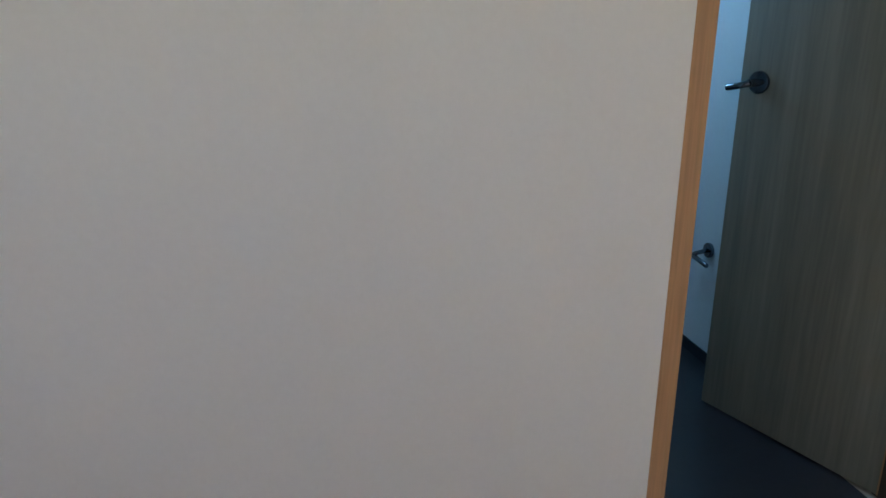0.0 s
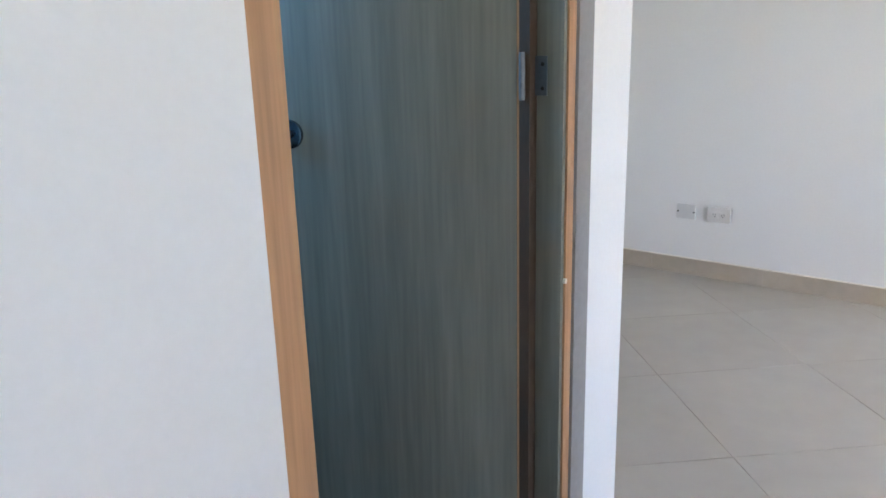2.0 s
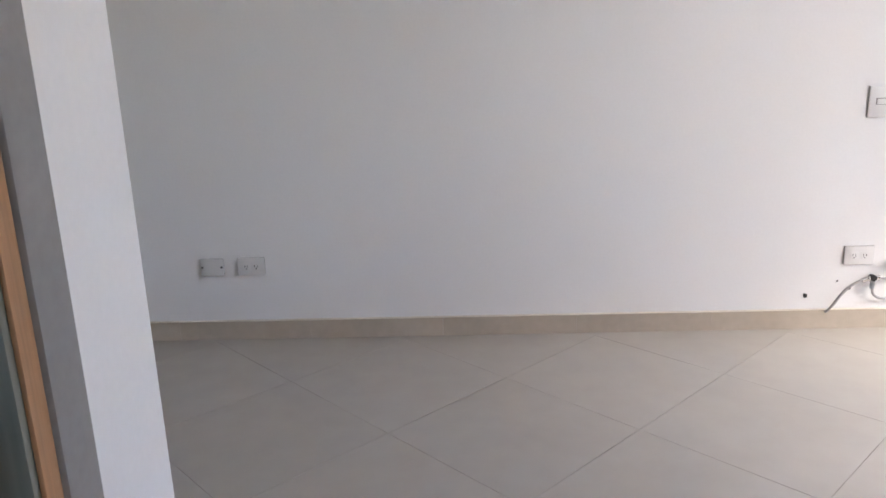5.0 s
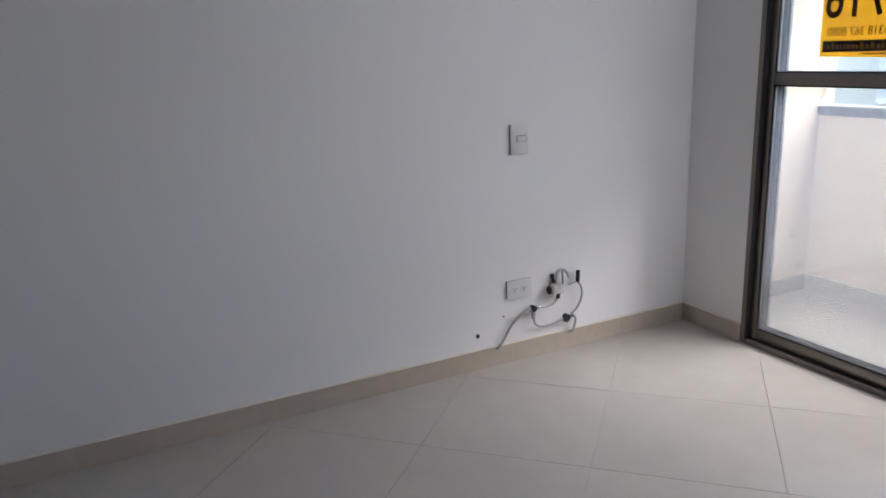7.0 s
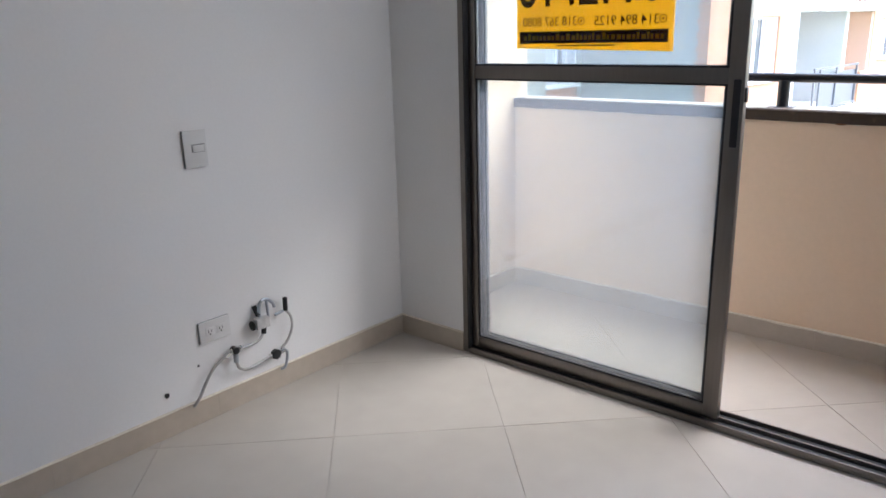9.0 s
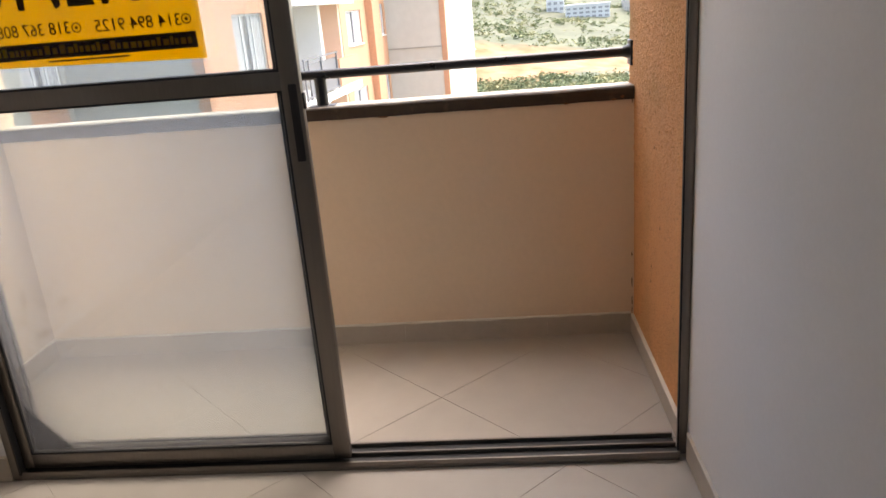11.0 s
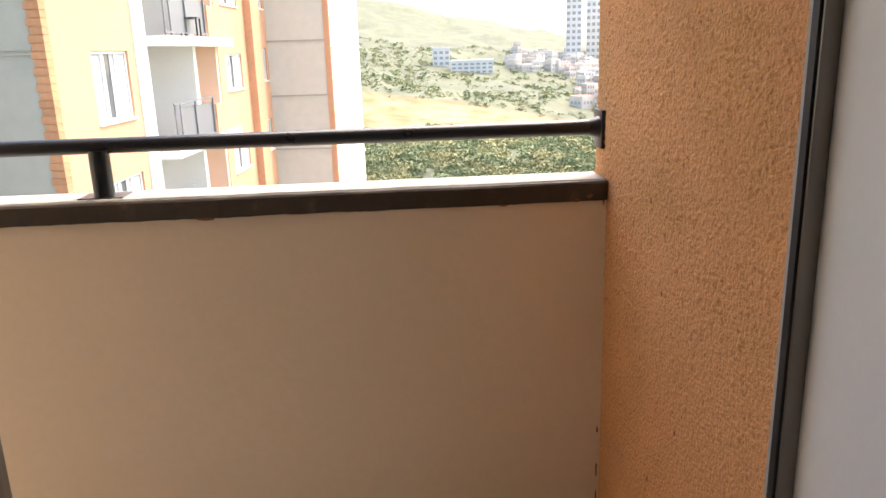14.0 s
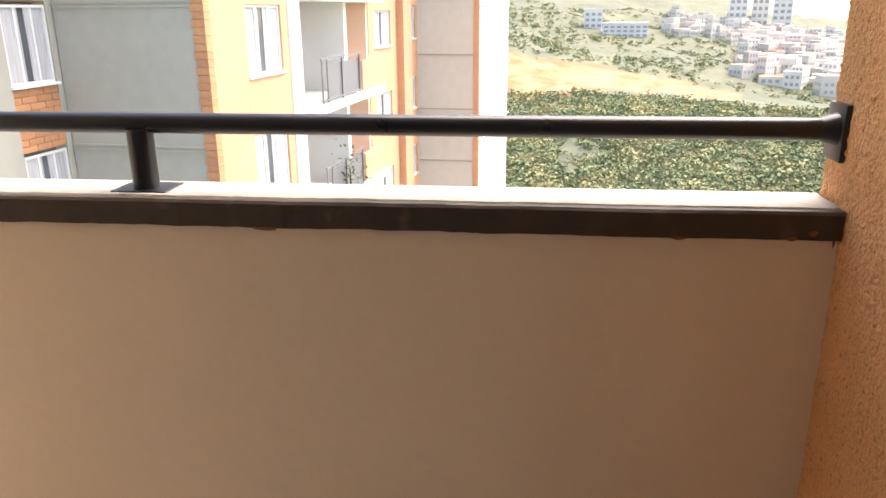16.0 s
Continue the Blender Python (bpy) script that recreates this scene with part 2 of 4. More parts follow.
# ---- mesh helpers ----
def box_bm(bm, a, b, bevel=0.0):
    """Adds a box from corner a to corner b, its edges rounded by bevel."""
    made = bmesh.ops.create_cube(bm, size=1)["verts"]
    for v in made:
        v.co = [a[i] + (v.co[i] + 0.5) * (b[i] - a[i]) for i in range(3)]
    if bevel:
        edges = list({e for v in made for e in v.link_edges})
        bmesh.ops.bevel(bm, geom=edges, offset=bevel, segments=2, affect="EDGES", profile=0.5)


def cyl_bm(bm, p, q, r, seg=16, r2=None, bevel=0.0):
    """Adds a capped cylinder from p to q."""
    p, q = Vector(p), Vector(q)
    m = Matrix.Translation((p + q) / 2) @ (q - p).to_track_quat("Z", "Y").to_matrix().to_4x4()
    made = bmesh.ops.create_cone(bm, cap_ends=True, segments=seg, radius1=r, radius2=r if r2 is None else r2, depth=(q - p).length, matrix=m)["verts"]
    if bevel:
        edges = [e for e in {e for v in made for e in v.link_edges} if len(e.link_faces) == 2 and e.calc_face_angle(0) > 1.0]
        bmesh.ops.bevel(bm, geom=edges, offset=bevel, segments=2, affect="EDGES", profile=0.5)


def tube_bm(bm, points, r, seg=10):
    """Adds a bent tube along a smooth line through the points."""
    pts = [Vector(p) for p in points]
    line = []
    for i in range(len(pts) - 1):
        p0, p1, p2, p3 = pts[max(i - 1, 0)], pts[i], pts[i + 1], pts[min(i + 2, len(pts) - 1)]
        for k in range(6):
            t = k / 6
            line.append(0.5 * ((2 * p1) + (p2 - p0) * t + (2 * p0 - 5 * p1 + 4 * p2 - p3) * t * t + (3 * p1 - p0 - 3 * p2 + p3) * t ** 3))
    line.append(pts[-1])
    rings = []
    for i, p in enumerate(line):
        d = (line[min(i + 1, len(line) - 1)] - line[max(i - 1, 0)]).normalized()
        side = d.cross(Vector((0.13, 1, 0.07))).normalized()
        up = side.cross(d)
        rings.append([bm.verts.new(p + r * (math.cos(a) * side + math.sin(a) * up)) for a in (2 * math.pi * k / seg for k in range(seg))])
    for a, b in zip(rings, rings[1:]):
        for k in range(seg):
            bm.faces.new((a[k], a[(k + 1) % seg], b[(k + 1) % seg], b[k]))
    bm.faces.new(rings[0][::-1]), bm.faces.new(rings[-1])


def mesh_of(name, bm, mat, smooth=False):
    bmesh.ops.recalc_face_normals(bm, faces=bm.faces)
    me = bpy.data.meshes.new(name)
    bm.to_mesh(me)
    bm.free()
    me.materials.append(mat)
    if smooth:
        me.shade_smooth()
        me.set_sharp_from_angle(angle=radians(35))
    return me


def part(name, bm, mat, parent, label="", smooth=False):
    ob = new(name, mesh_of(name, bm, mat, smooth))
    ob.parent = parent
    return tagged(ob, label)


def box_part(name, a, b, mat, parent, bevel=0.0, label=""):
    bm = bmesh.new()
    box_bm(bm, a, b, bevel)
    return part(name, bm, mat, parent, label, smooth=bevel > 0)


def thing(name, label, category, at=(0, 0, 0), group=""):
    e = new(name)
    e.empty_display_size = 0.1
    e.location = at
    bpy.context.view_layer.update()
    return tagged(e, label, category, group)


def slab(name, a, b, mat, label, category="wall", bevel=0.0):
    """A piece of the setting."""
    bm = bmesh.new()
    box_bm(bm, a, b, bevel)
    return tagged(new(name, mesh_of(name, bm, mat, bevel > 0)), label, category, kind="structure")


# ---- large structure ----
HEIGHT = 2.40
FAR_X, BACK_Y, BACK_X = -5.0, -5.3, -1.15
STRIP_Y, BATH_X = -2.297, -3.094
DOOR_L, SIDE_Y = -0.372, -2.517

slab("wall_sockets", (FAR_X, 0, 0), (0.12, 0.14, HEIGHT), M_WALL, "plain white painted living room wall with sockets")
slab("wall_return", (0, DOOR_L, 0), (0.12, 0, HEIGHT), M_WALL, "narrow white wall beside the balcony door")
slab("wall_lintel", (0, SIDE_Y, 2.28), (0.12, DOOR_L, HEIGHT), M_WALL, "white lintel over the balcony door")
slab("wall_side", (BACK_X, SIDE_Y - 0.2, 0), (0.06, SIDE_Y, HEIGHT), M_WALL, "white painted wall beside the open balcony door")
# unseen walls, added round an assumed opening that lights the passage
slab("wall_kitchen_low", (0, BACK_Y, 0), (0.12, SIDE_Y - 0.2, 1.4), M_WALL, "unseen white wall below an assumed opening")
slab("wall_kitchen_high", (0, BACK_Y, 2.0), (0.12, SIDE_Y - 0.2, HEIGHT), M_WALL, "unseen white wall above an assumed opening")
slab("wall_kitchen_side", (0, -4.1, 1.4), (0.12, SIDE_Y - 0.2, 2.0), M_WALL, "unseen white wall beside an assumed opening")
slab("wall_kitchen_end", (0, BACK_Y, 1.4), (0.12, -4.9, 2.0), M_WALL, "unseen white wall beside an assumed opening")
slab("wall_back", (FAR_X, BACK_Y - 0.12, 0), (0.12, BACK_Y, HEIGHT), M_WALL, "white painted wall closing the passage")
slab("wall_far", (FAR_X - 0.12, STRIP_Y - 0.3, 0), (FAR_X, 0.14, HEIGHT), M_WALL, "white painted wall at the end of the room")
slab("wall_passage_near", (-3.20, BACK_Y, 0), (-2.916, -3.427, HEIGHT), M_WALL, "smooth white painted wall before the bathroom door", bevel=0.004)
slab("wall_bathroom_room", (FAR_X, -2.55, 0), (-3.20, STRIP_Y, HEIGHT), M_WALL, "white wall between bathroom and living room")
slab("wall_corner", (-3.20, -2.499, 0), (-3.088, STRIP_Y, HEIGHT), M_WALL, "white painted wall corner beside the bathroom door", bevel=0.004)
slab("wall_over_door", (-3.20, -3.427, 2.08), (-3.088, -2.499, HEIGHT), M_WALL, "white wall over the bathroom door")
slab("wall_bathroom_inner", (-4.68, -2.6175, 0.0), (-3.45, -2.551, HEIGHT), M_BATH, "pale bathroom wall in cool daylight")
slab("wall_bathroom_west_low", (-4.80, BACK_Y, 0), (-4.68, -2.612, 1.5), M_BATH, "pale bathroom wall below its window")
slab("wall_bathroom_west_high", (-4.80, BACK_Y, 2.0), (-4.68, -2.612, HEIGHT), M_BATH, "pale bathroom wall above its window")
slab("wall_bathroom_west_side", (-4.80, -3.1, 1.5), (-4.68, -2.612, 2.0), M_BATH, "pale bathroom wall beside its window")
slab("wall_bathroom_west_end", (-4.80, BACK_Y, 1.5), (-4.68, -3.5, 2.0), M_BATH, "pale bathroom wall beside its window")
slab("wall_bathroom_end", (-4.68, BACK_Y, 0), (-3.20, BACK_Y + 0.1, HEIGHT), M_BATH, "pale bathroom end wall")
slab("floor_bathroom", (-4.8, BACK_Y, -0.12), (-3.10, -2.612, 0.0), M_BATHFLOOR, "dark tiled bathroom floor", "floor")
slab("ceiling", (FAR_X - 0.12, BACK_Y - 0.12, HEIGHT), (0.12, 0.14, HEIGHT + 0.15), M_CEIL, "white painted ceiling", "ceiling")
slab("ceiling_balcony", (0.12, SIDE_Y - 0.2, HEIGHT), (1.05, 0.14, HEIGHT + 0.15), M_CEIL, "white painted balcony ceiling", "ceiling")
slab("wall_balcony_left", (0.12, 0, -0.12), (1.02, 0.14, HEIGHT), M_PLASTER, "cream painted balcony end wall")
slab("tower_body", (FAR_X - 0.1, BACK_Y - 0.1, -24), (1.02, 0.14, -0.13), M_CONCRETE, "rendered lower storeys of the apartment block", "wall")
floor = slab("floor", (FAR_X, BACK_Y, -0.12), (0.12, 0, -0.0022), M_GROUT, "cream porcelain floor tiles laid on the diagonal", "floor")
floor_balcony = slab("floor_balcony", (0.12, SIDE_Y, -0.12), (0.913, 0, -0.0022), M_GROUT, "cream porcelain balcony floor tiles", "floor")

# parapet with its capping
slab("parapet", (0.913, SIDE_Y, -0.12), (1.00, 0, 0.962), M_PLASTER, "peach painted balcony parapet wall", "parapet")


def capping():
    """Uneven cement capping: whitish on top, its edge painted dark brown."""
    e = tagged(new("parapet_capping"), "weathered cement parapet cap with a dark brown painted edge", "capping", kind="structure")
    n = 120
    for name, mat, x0, x1, z0, z1 in (("cap_edge", M_CAPEDGE, 0.898, 0.916, 0.9625, 1.0095), ("cap_top", M_CAPTOP, 0.9165, 1.03, 0.9625, 1.012)):
        bm = bmesh.new()
        rings = []
        for i in range(n + 1):
            y = SIDE_Y + 0.002 + (-0.004 - SIDE_Y) * i / n
            w = 0.004 * noise.noise((y * 6, z0 * 9, 0)) + 0.0025 * noise.noise((y * 31, 5, z0))
            u = 0.003 * noise.noise((y * 9, 3, 7)) + 0.0015 * noise.noise((y * 40, 1, 2))
            rings.append([bm.verts.new(c) for c in ((x0 + w, y, z0 + u), (x1, y, z0), (x1, y, z1), (x0 + w * 0.7 + 0.004, y, z1 + u * 0.5), (x0 + w, y, z1 - 0.005))])
        for a, b in zip(rings, rings[1:]):
            for k in range(5):
                bm.faces.new((a[k], a[(k + 1) % 5], b[(k + 1) % 5], b[k]))
        bm.faces.new(rings[0]), bm.faces.new(rings[-1][::-1])
        part(name, bm, mat, e)
    return e


capping()


def stucco_wall():
    """Rough-cast end wall of the balcony: a fine grid with real grains, turned round its outer corner."""
    step, xs = 0.0042, []
    x = 0.062
    while x < 1.012:
        xs.append((x, SIDE_Y, 0, 1))
        x += step
    xs += [(1.018, SIDE_Y - 0.004, 0.5, 0.5)] + [(1.022, SIDE_Y - 0.010 - step * k, 1, 0) for k in range(38)]
    zs = [-0.1 + step * k for k in range(int(2.5 / step))]
    co = np.array([(a, b, z) for a, b, _, _ in xs for z in zs])
    out = np.array([(nx, ny) for _, _, nx, ny in xs for z in zs])
    h = np.array([max(0, noise.noise((a * 96, b * 96, c * 96)) + 0.5 * noise.noise((a * 170, b * 170, c * 170)) - 0.12) for a, b, c in co]) * 0.0062
    h += np.array([0.002 * noise.noise((a * 6, b * 6, c * 6)) for a, b, c in co])
    smooth_foot = np.clip((co[:, 2] - 0.35) / 0.5, 0.25, 1)
    co[:, 0] += out[:, 0] * h * smooth_foot
    co[:, 1] += out[:, 1] * h * smooth_foot
    n = len(zs)
    faces = [(i * n + j, (i + 1) * n + j, (i + 1) * n + j + 1, i * n + j + 1) for i in range(len(xs) - 1) for j in range(n - 1)]
    me = bpy.data.meshes.new("wall_stucco")
    me.from_pydata(co.tolist(), [], faces)
    me.materials.append(M_STUCCO)
    me.shade_smooth()
    ob = tagged(new("wall_stucco", me), "rough orange stucco end wall of the balcony", "wall", kind="structure")
    core = slab("wall_stucco_core", (0.062, SIDE_Y - 0.2, -0.12), (1.016, SIDE_Y - 0.009, HEIGHT), M_STUCCO, "core of the orange stucco wall")
    return ob


stucco_wall()


# ---- balcony sliding door ----
def sliding_door():
    e = tagged(new("door_2"), "grey aluminium sliding balcony door standing half open", "sliding door", kind="structure")
    y0, y1 = DOOR_L, SIDE_Y + 0.002
    # outer frame
    box_part("frame_jamb", (-0.006, y0 - 0.028, 0.004), (0.115, y0 - 0.001, 2.278), M_ALU, e, 0.002)
    box_part("frame_gasket", (-0.009, y0 - 0.0345, 0.022), (0.055, y0 - 0.0285, 2.24), M_RUBBER, e, label="black rubber strip")
    box_part("frame_jamb", (0.0215, SIDE_Y + 0.001, 0.004), (0.0265, SIDE_Y + 0.025, 2.278), M_ALU, e, 0.002)
    box_part("frame_gasket", (0.027, SIDE_Y + 0.001, 0.004), (0.041, SIDE_Y + 0.0285, 2.278), M_RUBBER, e, label="black rubber strip")
    box_part("sealant_strip", (0.0415, SIDE_Y + 0.001, 0.004), (0.084, SIDE_Y + 0.0075, 2.278), M_SEALANT, e, label="grey sealant strip beside the stucco")
    box_part("frame_head", (-0.006, y1 + 0.03, 2.24), (0.115, y0 - 0.03, 2.279), M_ALU, e, 0.002)
    bm = bmesh.new()
    box_bm(bm, (-0.004, y1 + 0.026, 0.0005), (0.116, y0 - 0.03, 0.012), 0.001)
    for x in (0.0, 0.052, 0.104):
        box_bm(bm, (x - 0.003, y1 + 0.026, 0.0125), (x + 0.004, y0 - 0.03, 0.027))
    part("sill_track", bm, M_ALU, e, "three-rail aluminium floor track", True)
    for x in (0.008, 0.060):
        box_part("track_groove", (x, y1 + 0.026, 0.0122), (x + 0.036, y0 - 0.03, 0.0135), M_RUBBER, e)

    def leaf(x, ya, yb, pull):
        p = new("sliding_leaf")
        p.parent = e
        w, d = 0.052, 0.030
        for name, a, b in (("stile", (x, ya - 0.033, 0.03), (x + d, ya, 2.235)), ("stile", (x, yb, 0.03), (x + d, yb + w, 2.235)),
                           ("bottom_rail", (x + 0.002, yb + w, 0.03), (x + d - 0.002, ya - 0.033, 0.078)),
                           ("middle_rail", (x + 0.001, yb + w, 1.172), (x + d - 0.001, ya - 0.033, 1.221)),
                           ("top_rail", (x + 0.002, yb + w, 2.19), (x + d - 0.002, ya - 0.033, 2.235))):
            box_part(name, a, b, M_ALU, p, 0.002)
        for z0, z1 in ((0.078, 1.172), (1.221, 2.19)):
            pane = box_part("pane", (x + 0.012, yb + w, z0), (x + 0.017, ya - 0.033, z1), M_GLASS, p)
            pane.visible_shadow = False
            bm = bmesh.new()
            g = 0.006
            box_bm(bm, (x + 0.004, yb + w, z0), (x + 0.011, ya - 0.033, z0 + g))
            box_bm(bm, (x + 0.004, yb + w, z1 - g), (x + 0.011, ya - 0.033, z1))
            box_bm(bm, (x + 0.004, yb + w, z0 + g), (x + 0.011, yb + w + g, z1 - g))
            box_bm(bm, (x + 0.004, ya - 0.033 - g, z0 + g), (x + 0.011, ya - 0.033, z1 - g))
            part("gasket", bm, M_RUBBER, p, "black rubber glazing strip")
        if pull:
            bm = bmesh.new()
            box_bm(bm, (x - 0.007, yb + 0.009, 0.978), (x + 0.001, yb + 0.033, 1.188), 0.004)
            part("pull_handle", bm, M_PULL, p, "black recessed pull handle", True)
            box_part("latch_keep", (x + 0.006, yb - 0.006, 1.118), (x + 0.024, yb - 0.0002, 1.162), M_PULL, p, 0.0015, "black latch keep")

    leaf(0.018, -0.404, -1.482, True)
    leaf(0.070, -0.408, -1.458, False)
    return e


sliding_door()


def lettering(text, parent, y_right, z0, high, wide, x, name, mat, bold=0.0):
    """Words that read from outside: from the room they stand mirrored. They start at y_right and run towards +y."""
    cu = bpy.data.curves.new(name, "FONT")
    cu.body, cu.extrude, cu.offset = text, 0.0004, bold
    tmp = new(name, cu)
    bpy.context.view_layer.update()
    me = bpy.data.meshes.new_from_object(tmp.evaluated_get(bpy.context.evaluated_depsgraph_get()))
    bpy.data.objects.remove(tmp)
    xs, ys = [v.co.x for v in me.vertices], [v.co.y for v in me.vertices]
    for v in me.vertices:
        v.co = (x + v.co.z, y_right + (v.co.x - min(xs)) / (max(xs) - min(xs)) * wide, z0 + (v.co.y - min(ys)) / (max(ys) - min(ys)) * high)
    me.materials.clear()
    me.materials.append(mat)
    ob = new(name, me)
    ob.parent = parent
    return ob


def banner():
    e = thing("rental_banner", "yellow plastic rental banner taped to the glass, printed phone numbers", "banner")
    bm = bmesh.new()
    rings = []
    for i in range(17):
        y = -1.238 + 0.612 * i / 16
        rows = []
        for j in range(9):
            z = 1.284 - (y + 0.626) * -0.022 + 0.46 * j / 8
            rows.append((0.0366 + 0.0012 * noise.noise((y * 5, z * 5, 0)), y, z))
        rings.append(rows)
    vs = [[[bm.verts.new((p[0] + o, p[1], p[2])) for p in r] for r in rings] for o in (0, 0.0006)]
    for lay in vs:
        for i in range(16):
            for j in range(8):
                bm.faces.new((lay[i][j], lay[i + 1][j], lay[i + 1][j + 1], lay[i][j + 1]))
    part("sheet", bm, M_YELLOW, e, smooth=True)
    x = 0.0342
    lettering("4442716", e, -1.215, 1.425, 0.150, 0.575, x, "number", M_INK, 0.010)
    lettering("314 894 9125", e, -1.185, 1.358, 0.032, 0.235, x, "phone_number", M_INK, 0.0035)
    lettering("318 367 8080", e, -0.880, 1.360, 0.032, 0.225, x, "phone_number", M_INK, 0.0035)
    for y in (-1.200, -0.898):
        bm = bmesh.new()
        turn = Matrix.Translation((x, y, 1.374)) @ Matrix.Rotation(math.pi / 2, 4, "Y")
        for r0, r1 in ((0.0098, 0.0135), (0.0, 0.0045)):
            spin = [[bm.verts.new(turn @ Vector((r * math.cos(a), r * math.sin(a), h))) for r in (r0 + 0.0005, r1) for h in (-0.0004, 0.0004)] for a in (2 * math.pi * k / 24 for k in range(24))]
            for p, q in zip(spin, spin[1:] + spin[:1]):
                for i0, i1 in ((0, 1), (1, 3), (3, 2), (2, 0)):
                    bm.faces.new((p[i0], p[i1], q[i1], q[i0]))
        part("phone_mark", bm, M_INK, e)
    box_part("dark_band", (x - 0.0004, -1.220, 1.300), (x + 0.0004, -0.640, 1.342), M_INK, e)
    rnd = random.Random(4)
    bm = bmesh.new()
    y = -1.205
    while y < -0.665:
        w = rnd.uniform(0.012, 0.024)
        box_bm(bm, (x - 0.0012, y, 1.311), (x - 0.0008, y + w * 0.7, 1.311 + rnd.choice((0.016, 0.016, 0.022))))
        y += w
    part("band_lettering", bm, M_YELLOW, e, "yellow lettering on the dark band")
    box_part("fine_print", (x - 0.0004, -1.03, 1.290), (x + 0.0004, -0.80, 1.2945), M_INK, e)
    box_part("rule", (x - 0.0004, -1.225, 1.602), (x + 0.0004, -0.632, 1.610), M_INK, e)
    bm = bmesh.new()
    for k in range(9):
        box_bm(bm, (x - 0.0004, -1.20 + 0.063 * k, 1.625), (x + 0.0004, -1.20 + 0.063 * k + 0.045, 1.72))
    part("headline", bm, M_INK, e)
    return e


banner()


# ---- handrail on the parapet ----
def handrail():
    e = thing("handrail", "black painted steel tube handrail on the parapet", "railing", (0.965, -1.317, 1.0075))
    m = Matrix.Translation(-e.location)
    x, z = 0.968, 1.132

    def add(name, bm, label=""):
        bm.transform(m)
        return part(name, bm, M_BLACKMETAL, e, label, True)

    bm = bmesh.new()
    cyl_bm(bm, (x, SIDE_Y + 0.012, z), (x, -0.002, z), 0.0185, 24)
    add("rail_tube", bm)
    for y in (-1.317,):
        bm = bmesh.new()
        cyl_bm(bm, (x, y, 1.014), (x, y, z - 0.01), 0.0235, 24)
        post = add("post", bm)
        bm = bmesh.new()
        box_bm(bm, (x - 0.035, y - 0.052, 1.0075), (x + 0.045, y + 0.052, 1.0145), 0.0015)
        bm.transform(m)
        part("base_plate", bm, M_BLACKMETAL, post)
    bm = bmesh.new()
    box_bm(bm, (x - 0.032, SIDE_Y - 0.002, z - 0.05), (x + 0.038, SIDE_Y + 0.010, z + 0.042), 0.0015)
    add("wall_plate", bm)
    bm = bmesh.new()
    cyl_bm(bm, (x, SIDE_Y + 0.008, z), (x, SIDE_Y + 0.035, z), 0.028, 20, r2=0.0187)
    add("weld_collar", bm)
    return e


handrail()


# ---- switch and sockets on the long wall ----
def wall_plate(name, label, category, x0, x1, z0, z1):
    e = thing(name, label, category, ((x0 + x1) / 2, 0, z0))
    w, h = (x1 - x0) / 2, z1 - z0
    box_part("mounting", (-w + 0.001, -0.007, 0.001), (w - 0.001, 0.0, h - 0.001), M_GREYEDGE, e)
    box_part("plate", (-w, -0.013, 0), (w, -0.0072, h), M_PLATE, e, 0.0015)
    return e, w, h


e, w, h = wall_plate("light_switch", "white plastic light switch with a small rocker", "switch", -1.018, -0.932, 0.930, 1.056)
box_part("rocker_recess", (-0.016, -0.0142, h / 2 - 0.012), (0.034, -0.0131, h / 2 + 0.016), M_GREYEDGE, e)
box_part("rocker", (-0.012, -0.0175, h / 2 - 0.010), (0.031, -0.0143, h / 2 + 0.012), M_PLATE, e, 0.001)


def socket(x0, x1, z0, z1, double):
    label = "white double power socket set low on the wall" if double else "white blank cover plate with two dark screws"
    e, w, h = wall_plate("power_socket" if double else "cover_plate", label, "socket" if double else "plate", x0, x1, z0, z1)
    for s in (-1, 1):
        if double:
            c = s * w * 0.36
            box_part("outlet_face", (c - 0.018, -0.0145, h / 2 - 0.016), (c + 0.018, -0.0131, h / 2 + 0.016), M_PLATE, e, 0.0006)
            for o in (-0.006, 0.006):
                box_part("slot", (c + o - 0.0011, -0.0152, h / 2 - 0.004), (c + o + 0.0011, -0.0146, h / 2 + 0.006), M_DARK, e)
            bm = bmesh.new()
            cyl_bm(bm, (c, -0.0152, h / 2 - 0.010), (c, -0.0146, h / 2 - 0.010), 0.0026, 10)
            part("earth_hole", bm, M_DARK, e)
        else:
            bm = bmesh.new()
            cyl_bm(bm, (s * w * 0.84, -0.0155, h / 2), (s * w * 0.84, -0.0131, h / 2), 0.0045, 12)
            part("screw", bm, M_DARK, e, "dark screw")
    return e


socket(-1.046, -0.920, 0.298, 0.378, True)
socket(-3.871, -3.769, 0.308, 0.384, False)
socket(-3.704, -3.584, 0.308, 0.386, True)


M_REG = material("worn_grey_casting", (0.52, 0.51, 0.49), 0.45, vary=0.15, grain=60, stain=20)


